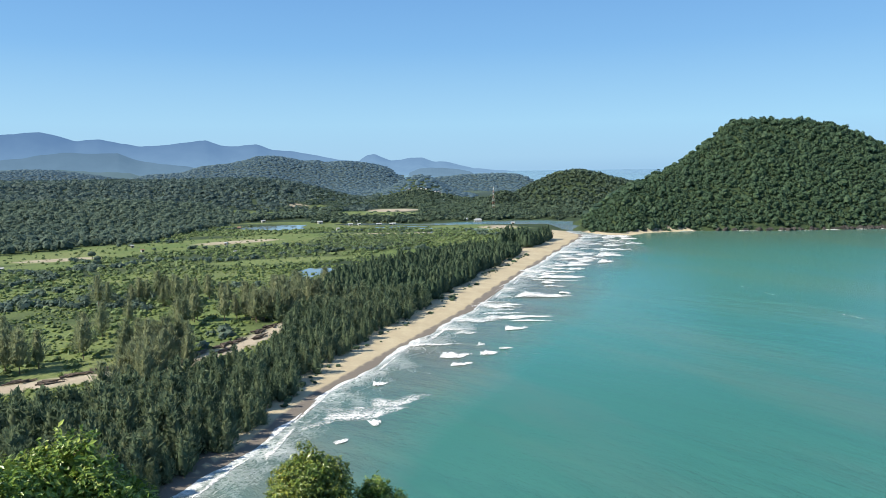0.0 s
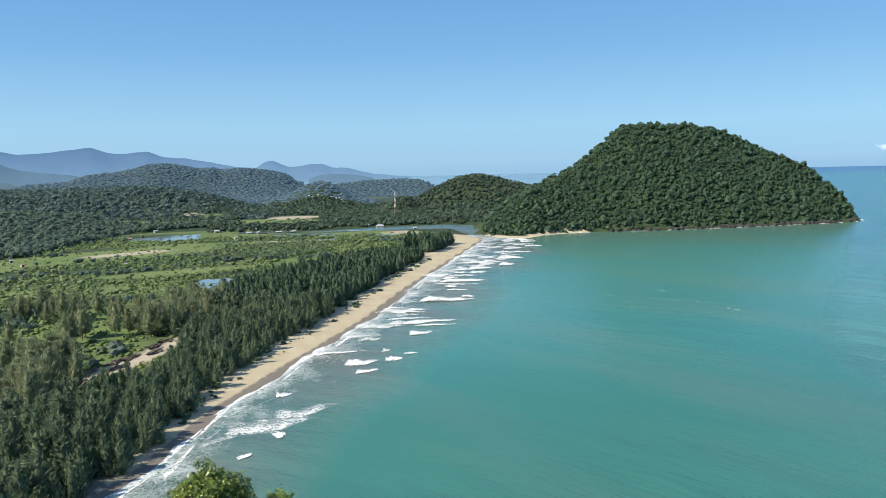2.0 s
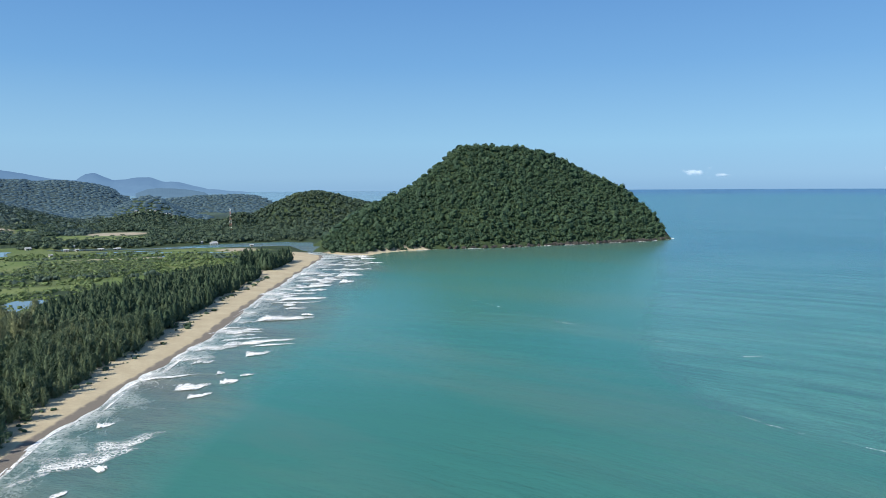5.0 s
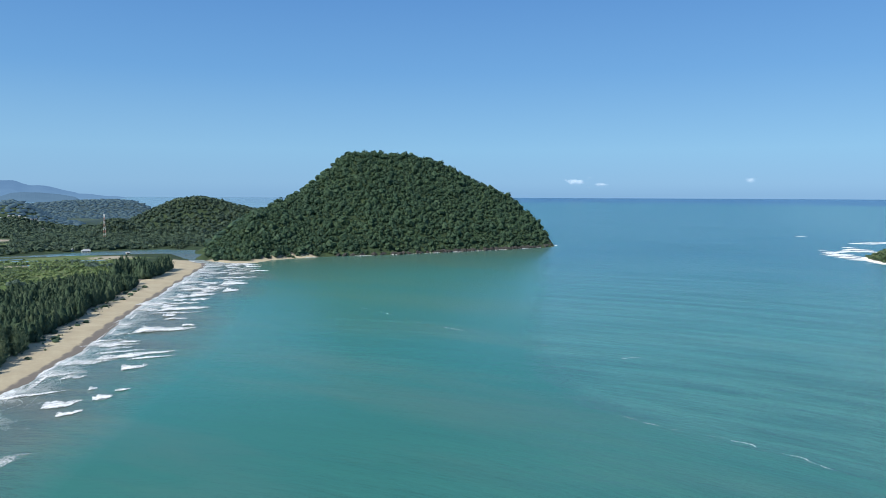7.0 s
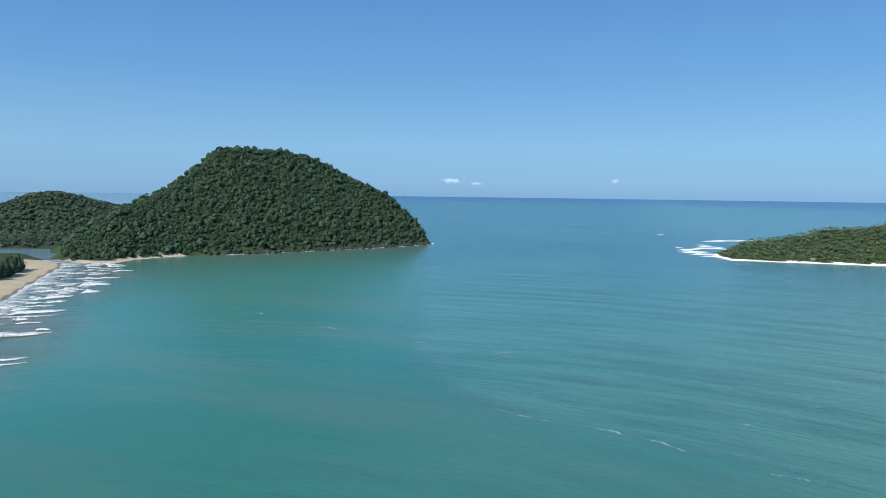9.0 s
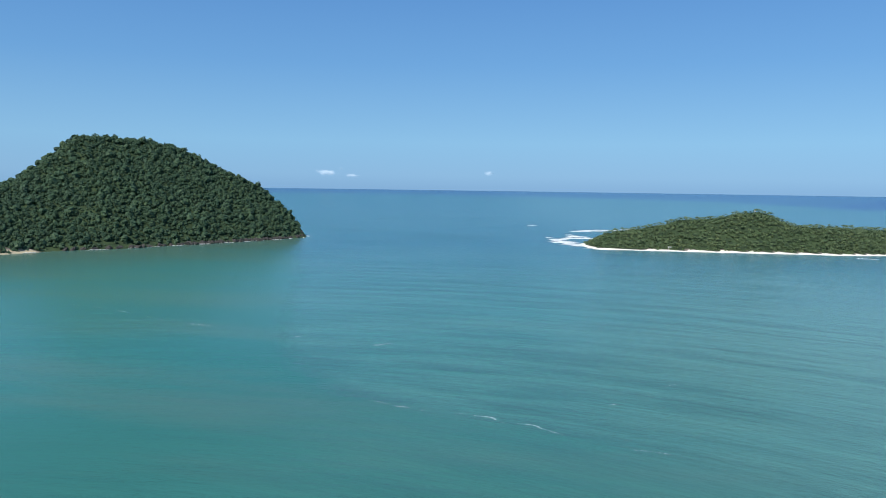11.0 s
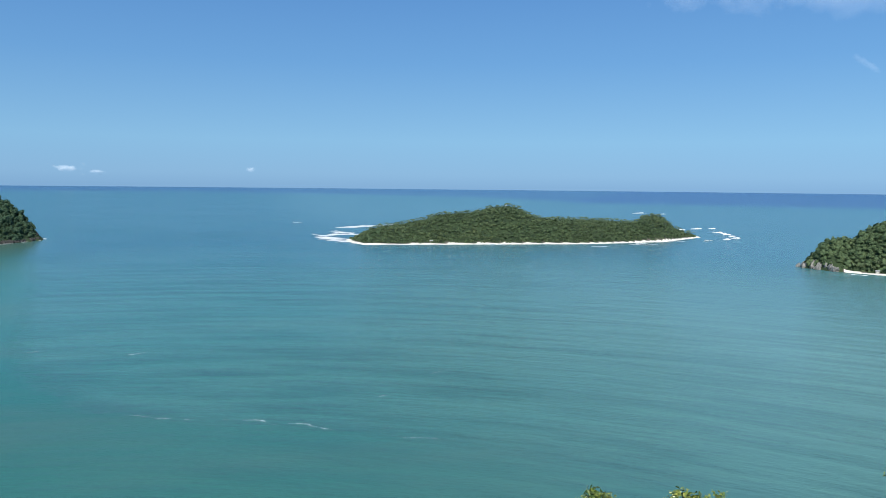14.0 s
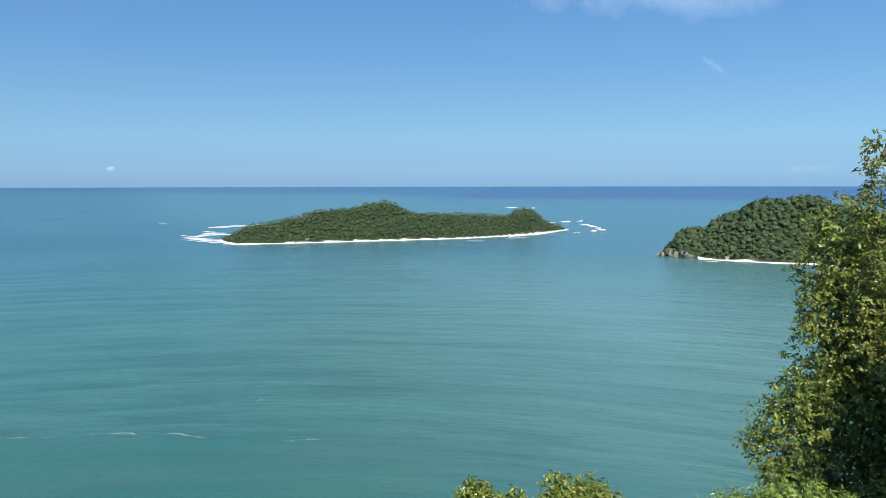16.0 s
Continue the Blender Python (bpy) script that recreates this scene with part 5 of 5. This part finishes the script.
# surf running along the island's beach
for x, y, length in ((866, 508, 30), (882, 492, 44), (898, 468, 44), (918, 438, 40), (870, 530, 30), (1007, 306, 20), (1008, 230, 30), (1070, 186, 36), (1086, 178, 24), (1170, 152, 40)):
    seed += 1
    breaker(x, y, length, 2.6, -math.atan2(x, y), seed, 0.6, 1.3)
for x, y, length, width, turn in ((2420, 440, 90, 14, 2.75), (2375, 365, 70, 12, 2.75), (1500, 190, 26, 4, 2.2), (1555, 168, 34, 5, 2.3), (1585, 140, 22, 4, 2.4), (1452, 118, 22, 5, 1.9), (1425, 106, 16, 4, 2.1), (1390, 98, 20, 4, 2.2), (1345, 86, 14, 4, 2.0), (1300, 78, 20, 4, 2.0), (1262, 88, 14, 3, 1.9), (1360, 160, 16, 3, 1.6), (1210, 110, 34, 3, -0.4), (1090, 190, 30, 2, -0.6), (960, 365, 24, 2, -0.9)):
    seed += 1
    breaker(x, y, length, width, turn, seed, 2.3)
for x, y, length, width, turn in ((803, -62, 20, 2.0, 1.4), (806, -92, 26, 2.2, 1.6), (797, -125, 26, 2.2, 1.5), (450, 897, 40, 1.2, 0.1), (500, 900, 46, 1.4, 0.05), (560, 905, 40, 1.4, 0.1), (610, 911, 30, 1.2, 0.1), (300, 903, 40, 1.0, 0.1), (370, 896, 40, 1.0, -0.1)):
    seed += 1
    breaker(x, y, length, width, turn, seed, 0.5)
# white wash on the rocks of the headland
for x, y, length, turn in ((420, 895, 40, 0.05), (476, 898, 36, 0.06), (512, 900, 30, 0.06), (548, 903, 44, 0.1), (590, 907, 40, 0.1), (634, 912, 34, 0.15), (668, 921, 30, 0.4), (694, 930, 26, 0.8), (716, 950, 24, 1.1)):
    seed += 1
    breaker(x, y, length, 3.2, turn, seed, 0.6, 1.3)


def foam_thread(path, wide, full, seed):
    """A wandering thread of foam along a current's edge."""
    path = np.array(path, float)
    n = 26 * (len(path) - 1)
    u = np.linspace(0, len(path) - 1, n)
    c = np.column_stack([np.interp(u, np.arange(len(path)), path[:, k]) for k in (0, 1)])
    way = np.gradient(c, axis=0)
    way /= np.linalg.norm(way, axis=1)[:, None]
    side = np.column_stack([-way[:, 1], way[:, 0]])
    c = c + side * (2.6 * rough2(u * 5 + seed * 7, u * 0 + seed, 2.0, 4))[:, None]
    w = wide * np.clip(0.7 + 1.3 * rough2(u * 4 + seed, u * 0 + seed * 3, 1.5, 3), 0.1, 2)
    rows = [np.column_stack([c + side * (w * k)[:, None], np.full(n, 0.06 + 0.04 * (k == 0))]) for k in (-1, 0, 1)]
    f = [(k * n + i, k * n + i + 1, (k + 1) * n + i + 1, (k + 1) * n + i) for k in range(2) for i in range(n - 1)]
    strong = np.clip(0.9 + 0.6 * rough2(u * 2.2 + seed * 5, u * 0 + seed, 2.0, 3), 0, 1) * np.clip(np.minimum(u, u[-1] - u) * 2.5, 0, 1) * full
    return tagged(mesh_object("foam_line", np.concatenate(rows), f, FOAM, True, np.concatenate([strong * 0.2, strong, strong * 0.2])), "thin drifting line of foam on the bay", "foam", "drifting foam lines")


for k, (path, wide, full) in enumerate((([(190, 523), (190, 501), (199, 477), (203, 441), (207, 402), (222, 363)], 0.7, 0.36), ([(181, 213), (186, 186), (195, 169), (198, 156), (201, 145), (202, 129)], 0.34, 0.65),
                                        ([(227, 324), (236, 316)], 0.8, 0.5), ([(244, 279), (260, 271)], 0.8, 0.5), ([(279, 136), (293, 132)], 0.7, 0.6),
                                        ([(203, 118), (214, 88)], 0.35, 0.5), ([(239, 140), (246, 135)], 0.5, 0.5))):
    foam_thread(path, wide, full, k + 3)

# ---- buildings ----


def house(x, y, wide, deep, tall, turn, roof_material, label):
    z = float(height(x, y))
    ob = thing("house", label, "house", (x, y, z), "small houses on the plain")
    ob.rotation_euler.z = turn
    bm = bmesh.new()
    bmesh.ops.create_cube(bm, size=1, matrix=Matrix.Translation((0, 0, tall / 2 - 0.2)) @ Matrix.Diagonal((wide, deep, tall + 0.4, 1)))
    part("wall", bm, WALLS, ob)
    bm = bmesh.new()
    o = 0.5
    pts = [(-wide / 2 - o, -deep / 2 - o, tall), (wide / 2 + o, -deep / 2 - o, tall), (wide / 2 + o, deep / 2 + o, tall), (-wide / 2 - o, deep / 2 + o, tall), (-wide / 2 - o, 0, tall + deep * 0.32), (wide / 2 + o, 0, tall + deep * 0.32)]
    vs = [bm.verts.new(c) for c in pts]
    for face in ((0, 1, 5, 4), (2, 3, 4, 5), (0, 4, 3), (1, 2, 5), (0, 3, 2, 1)):
        bm.faces.new([vs[i] for i in face])
    part("roof", bm, roof_material, ob)
    # dark panels on the wall stand in for shade inside openings
    for sx in (-0.28, 0.28):
        bm = bmesh.new()
        bmesh.ops.create_cube(bm, size=1, matrix=Matrix.Translation((sx * wide, -deep / 2 - 0.02, tall * 0.55)) @ Matrix.Diagonal((1.1, 0.1, 1.2, 1)))
        part("window", bm, LOG, ob, "dark panel for a shaded window opening")
    bm = bmesh.new()
    bmesh.ops.create_cube(bm, size=1, matrix=Matrix.Translation((0, -deep / 2 - 0.02, 1.0)) @ Matrix.Diagonal((1.0, 0.1, 2.0, 1)))
    part("door", bm, LOG, ob, "dark panel for a shaded doorway")
    return ob


for x, y, wide, deep, turn in ((-188, 1075, 12, 9, 0.2), (-132, 1090, 10, 7, -0.1), (58, 1122, 15, 8, 0.1), (36, 1128, 9, 7, 0), (-365, 585, 7, 5, 0.5), (-262, 1130, 10, 7, 0.3), (-270, 990, 8, 6, 0.2), (-320, 760, 5, 4, 0.3),
                               (-235, 792, 5, 4, 0.1), (-288, 720, 5, 4, 0.4), (-206, 700, 4, 3, 0.2), (-130, 965, 7, 5, 0.1), (-80, 1075, 9, 6, 0), (110, 1048, 8, 6, 0.1), (-376, 545, 7, 6, 0.6), (-8, 1680, 14, 9, 0.1), (10, 1740, 16, 9, 0), (-60, 1700, 12, 9, 0)):
    house(x + 14 * math.sin(y), y + 10 * math.cos(x), wide * 0.52, deep * 0.6, 2.3, turn + 0.5 * math.sin(x), TIN if (int(x) + int(y)) % 9 else RUST, "small whitewashed house with a sheet-metal roof among the fields")
for x, y, wide, deep, turn in ((-130, 1036, 11, 6, 0.1), (-92, 1056, 13, 6, -0.1), (51, 1114, 20, 8, 0.05), (-75, 1058, 6, 5, 0.2), (-118, 1040, 6, 5, 0.4)):
    house(x, y, wide * 0.55, deep * 0.6, 2.2, turn, TIN, "low whitewashed shed with a pale roof by the lagoon")
for k in range(11):
    house(-92 + 8.6 * k + 3 * math.sin(5.0 * k), 1868 + 9 * math.sin(2.3 * k), 3.8 + 1.4 * math.sin(k), 3.4, 2.4, 0.3 * math.sin(3.0 * k), TIN, "whitewashed village house under the far hill")
house(926, 447, 4, 3, 2.0, -0.9, TIN, "small hut with a pale roof behind the island beach")
house(821, -80, 3, 2.5, 2.2, 1.4, TIN, "small beach hut under the palms")


def lone_tree(x, y, tall):
    """A broad field tree: trunk and rounded crown."""
    ob = thing("field_tree", "lone dark-green tree in a grassy clearing", "tree", (x, y, float(height(x, y))))
    bm = bmesh.new()
    stem(bm, [((0, 0, -0.3), 0.35), ((0.1, 0, tall * 0.4), 0.25), ((0, 0.1, tall * 0.8), 0.08)], 7)
    part("trunk", bm, BARK, ob)
    v, f = leafy_crown(77, 160, 0.16, 9, 0.85, 3)
    crown = mesh_object("crown", v * tall * 0.52 + np.array([0, 0, tall * 0.62]), f, WOODS, True)
    crown.parent = ob
    return ob


for x, y, tall in ((-20, 702, 6.5), (-300, 640, 6), (-268, 655, 5), (-318, 668, 7)):
    lone_tree(x, y, tall)


def lattice_tower(x, y, tall):
    ob = thing("radio_tower", "slender red and white lattice radio tower above the woods", "tower", (x, y, float(height(x, y))))
    bands = 8
    for k in range(bands):
        z0, z1 = tall * k / bands, tall * (k + 1) / bands
        w0, w1 = 1.7 - 1.2 * k / bands, 1.7 - 1.2 * (k + 1) / bands
        mat = RED if k % 2 == 0 else WHITE
        for sx, sy in ((1, 1), (1, -1), (-1, -1), (-1, 1)):
            bm = bmesh.new()
            stem(bm, [((sx * w0, sy * w0, z0), 0.22), ((sx * w1, sy * w1, z1), 0.22)], 4)
            part("leg", bm, mat, ob)
        for a, b in (((1, 1), (1, -1)), ((1, -1), (-1, -1)), ((-1, -1), (-1, 1)), ((-1, 1), (1, 1))):
            bm = bmesh.new()
            stem(bm, [((a[0] * w0, a[1] * w0, z0), 0.14), ((b[0] * w1, b[1] * w1, z1), 0.14)], 4)
            part("brace", bm, mat, ob)
    bm = bmesh.new()
    stem(bm, [((0, 0, tall), 0.12), ((0, 0, tall + 4), 0.06)], 5)
    part("antenna", bm, WHITE, ob)
    return ob


lattice_tower(92, 1370, 42)


def beacon(x, y, tall):
    ob = thing("light_beacon", "small white light beacon on the island's summit", "beacon", (x, y, float(height(x, y))))
    bm = bmesh.new()
    stem(bm, [((0, 0, -0.3), 0.4), ((0, 0, tall * 0.7), 0.3)], 8)
    part("mast", bm, WHITE, ob)
    bm = bmesh.new()
    stem(bm, [((0, 0, tall * 0.7), 0.7), ((0, 0, tall * 0.76), 0.7)], 8)
    part("gallery", bm, WHITE, ob)
    bm = bmesh.new()
    stem(bm, [((0, 0, tall * 0.76), 0.6), ((0, 0, tall * 0.92), 0.6), ((0, 0, tall), 0.1)], 8)
    part("lantern", bm, WHITE, ob)
    return ob


beacon(1062, 388, 6.5)

# ---- trees of the lookout slope ----


def leaves(name, blobs, count, size, material, seed, slim=0.42, droop=0.4):
    """A crown of single folded leaves, set in sprays over rounded boughs."""
    g = np.random.RandomState(seed)
    per = 9
    twigs = count // per
    # each bough ends in rounded clumps with shaded gaps between them
    sub = [(b, max(5, int(14 * (blobs[b][3] / 0.35) ** 1.2))) for b in range(len(blobs))]
    home = np.concatenate([np.full(k, b) for b, k in sub])
    out = g.normal(size=(len(home), 3))
    out[:, 2] = out[:, 2] * 0.8 + 0.2
    out /= np.linalg.norm(out, axis=1)[:, None]
    bctr, brad = np.array([b[:3] for b in blobs]), np.array([b[3] for b in blobs])
    cctr = bctr[home] + out * (brad[home] * (0.45 + 0.5 * g.rand(len(home)) ** 0.5))[:, None]
    crad = np.clip(brad[home] * (0.28 + 0.2 * g.rand(len(home))), 0.09, 0.32)
    which = g.choice(len(home), twigs, p=crad ** 2 / (crad ** 2).sum())
    way = g.normal(size=(twigs, 3)) + 0.7 * out[which]
    way /= np.linalg.norm(way, axis=1)[:, None]
    base = cctr[which] + way * (crad[which] * (0.5 + 0.5 * g.rand(twigs) ** 0.5))[:, None]
    sprig = way + 0.6 * g.normal(size=way.shape)
    sprig /= np.linalg.norm(sprig, axis=1)[:, None]
    base, sprig, face = np.repeat(base, per, 0), np.repeat(sprig, per, 0), np.repeat(way, per, 0)
    n = len(base)
    along = np.tile(np.arange(per) / per, twigs)
    root = base + sprig * (along * size * 2.2)[:, None]
    nrm = face + np.array([0, 0, 0.5]) + 0.55 * g.normal(size=(n, 3))
    out = np.cross(nrm, g.normal(size=(n, 3))) + 0.3 * sprig
    out[:, 2] -= droop * np.linalg.norm(out, axis=1)
    out /= np.linalg.norm(out, axis=1)[:, None]
    side = np.cross(out, nrm)
    side /= np.linalg.norm(side, axis=1)[:, None] + 1e-9
    up = np.cross(side, out)
    L = (size * (0.7 + 0.6 * g.rand(n)))[:, None]
    W = L * slim * 0.5
    v = np.stack([root, root + out * L * 0.45 + side * W + up * W * 0.35, root + out * L, root + out * L * 0.45 - side * W + up * W * 0.35], 1).reshape(-1, 3)
    b = (np.arange(n) * 4)[:, None]
    f = np.concatenate([b + np.array([[0, 1, 2]]), b + np.array([[0, 2, 3]])])
    return mesh_object(name, v, f, material)


def broadleaf(label, foot, boughs, count, size, material, seed, slim=0.42, droop=0.4):
    """A tree of the slope: trunk, limbs to each bough, and a crown of leaves."""
    z0 = float(height(foot[0], foot[1]))
    ob = thing("tree", label, "tree", (foot[0], foot[1], z0))
    loc = [(bx - foot[0], by - foot[1], bz - z0, br) for bx, by, bz, br in boughs]
    top = max(b[2] for b in loc)
    cx, cy = np.mean([b[0] for b in loc]), np.mean([b[1] for b in loc])
    bm = bmesh.new()
    fork = Vector((cx * 0.5, cy * 0.5, top * 0.45))
    stem(bm, [((0, 0, -0.3), 0.2), (fork * 0.5, 0.16), (fork, 0.13)], 8)
    part("trunk", bm, BARK, ob)
    for bx, by, bz, br in loc:
        bm = bmesh.new()
        end = Vector((bx, by, bz))
        big = [Vector(b[:3]) for b in loc if b[3] > br * 1.6]
        start = min(big, key=lambda c: (c - end).length) if br < 0.45 and big else fork
        thick = 0.09 if start is fork else 0.03
        sag = (end - start).length * 0.12
        stem(bm, [(start, thick), (start.lerp(end, 0.33) + Vector((0.6 * sag, -0.5 * sag, 0.8 * sag)), thick * 0.8), (start.lerp(end, 0.7) + Vector((-0.4 * sag, 0.5 * sag, 0.7 * sag)), thick * 0.5), (end, thick * 0.3), (end + Vector((0.05, 0.05, br * 0.5)), 0.005)], 6)
        part("limb", bm, BARK, ob)
    crown = leaves("crown", loc, count, size, material, seed, slim, droop)
    crown.parent = ob
    inner = leaves("inner_foliage", [(x, y, z, r * 0.60) for x, y, z, r in loc if r > 0.19], count // 5, size * 1.7, material, seed + 50, slim, droop)
    inner.parent = ob
    return ob


def at(az, el, dist):
    a, e = radians(az), radians(el)
    return (dist * math.sin(a), dist * math.cos(a), EYE + dist * math.tan(e))


def bough(az, el, dist, rad):
    return (*at(az, el, dist), rad)


broadleaf("bright green leafy tree on the slope below the lookout", at(-28, -40, 14.5)[:2],
          [bough(-27.5, -19.2, 14.4, 0.30), bough(-27.9, -20.6, 14.3, 0.55), bough(-26.4, -21.4, 14.2, 0.45), bough(-29.7, -20.6, 14.3, 0.50), bough(-31.6, -21.0, 14.2, 0.55), bough(-29.5, -22.6, 14.2, 0.95), bough(-32.8, -22.5, 14.0, 0.95), bough(-25.4, -23.0, 14.0, 0.55), bough(-24.0, -23.8, 14.0, 0.42), bough(-22.9, -24.8, 13.8, 0.40), bough(-35.5, -23.0, 14, 1.0), bough(-28.0, -25.5, 14, 1.2), bough(-24.5, -26, 13.8, 0.8), bough(-26.7, -18.6, 14.4, 0.14)], 42000, 0.105, LEAF_A, 101, 0.46, 0.2)
broadleaf("rounded green tree on the slope, sunlit yellow patches in its leaf colour", at(-10.5, -40, 15)[:2],
          [bough(-10.7, -22.6, 15, 0.52), bough(-11.9, -23.6, 14.9, 0.52), bough(-9.6, -23.8, 15, 0.55), bough(-10.7, -25, 14.8, 0.8), bough(-12.7, -25.4, 14.8, 0.5), bough(-8.8, -25.6, 15, 0.5), bough(-11, -21.5, 15, 0.2), bough(-10.2, -27, 14.8, 0.9)], 62000, 0.058, LEAF_B, 102, 0.5, 0.4)
broadleaf("small bush with yellow-green leaves on the slope", at(-5.5, -40, 15.5)[:2],
          [bough(-5.5, -24.2, 15.5, 0.32), bough(-6.5, -25.0, 15.4, 0.32), bough(-4.7, -25.2, 15.5, 0.32), bough(-3.9, -26.0, 15.5, 0.25), bough(-5.6, -26.2, 15.4, 0.5)], 16000, 0.062, LEAF_A, 103)
broadleaf("leafy treetops of the slope with green leaves", at(84, -42, 14)[:2],
          [bough(78.9, -22.7, 13.8, 0.20), bough(78.4, -23.8, 13.7, 0.30), bough(79.8, -23.6, 13.7, 0.26), bough(81.5, -23.4, 13.8, 0.22), bough(82.4, -24.2, 13.8, 0.26), bough(85.2, -22.3, 14, 0.28), bough(84.4, -23.6, 14, 0.26), bough(86.4, -22.7, 14, 0.32), bough(87.6, -22.3, 14, 0.28), bough(88.8, -22.9, 14, 0.30), bough(89.6, -23.9, 14, 0.26), bough(87, -25, 13.6, 0.7), bough(80, -26, 13.6, 0.6), bough(91.2, -25.0, 13.8, 0.26)], 40000, 0.062, LEAF_D, 104, 0.5, 0.35)
broadleaf("tall dense tree with olive-green leaves beside the lookout", at(107, -40, 13.5)[:2],
          [bough(105.8, 1.7, 13, 0.26), bough(105.6, 0.7, 13, 0.13), bough(106.2, 2.9, 13, 0.16), bough(108.6, 0.0, 13, 0.42), bough(106.4, -0.9, 13, 0.34), bough(104.6, -1.9, 13, 0.28), bough(105.8, -3.2, 13, 0.45), bough(102.9, -3.4, 13, 0.30), bough(103.6, -5.2, 13, 0.42), bough(102.0, -4.7, 13, 0.22), bough(100.9, -5.7, 13, 0.18), bough(102.6, -6.8, 13, 0.32), bough(106.6, -6.6, 13.2, 0.85), bough(103.3, -8.6, 13, 0.42),
           bough(102.9, -10.6, 13, 0.42), bough(107.4, -12, 13.3, 1.0), bough(102.7, -12.6, 13, 0.44), bough(101.7, -14.2, 12.9, 0.40), bough(100.5, -16.0, 12.8, 0.38), bough(99.9, -17.8, 12.8, 0.40), bough(102.2, -16.4, 12.9, 0.55), bough(104.8, -9.8, 13.1, 0.6), bough(105.2, -14.2, 13.4, 0.75), bough(108.4, -16, 13.2, 0.8), bough(101.6, -19.5, 12.8, 0.50), bough(104.6, -19.5, 13.3, 0.85), bough(108, -21.5, 13, 1.1), bough(110, -8, 13.4, 0.8),
           # two unseen boughs added sunward to shade the crown's lower right
           bough(117.5, -6.5, 10.2, 0.8), bough(113.5, -8.5, 11.4, 0.7)], 125000, 0.055, LEAF_C, 105, 0.46, 0.25)
broadleaf("bush with long bright leaves at the foot of the tall tree", at(99.5, -38, 11)[:2],
          [bough(97.6, -23.4, 11, 0.26), bough(98.9, -22.7, 11, 0.32), bough(100.4, -22.2, 11, 0.36), bough(102.2, -21.9, 11, 0.38), bough(104.2, -22.3, 11, 0.42), bough(96.4, -24.2, 11, 0.20), bough(100, -25, 11, 0.8)], 30000, 0.085, LEAF_A, 106, 0.24, 0.5)
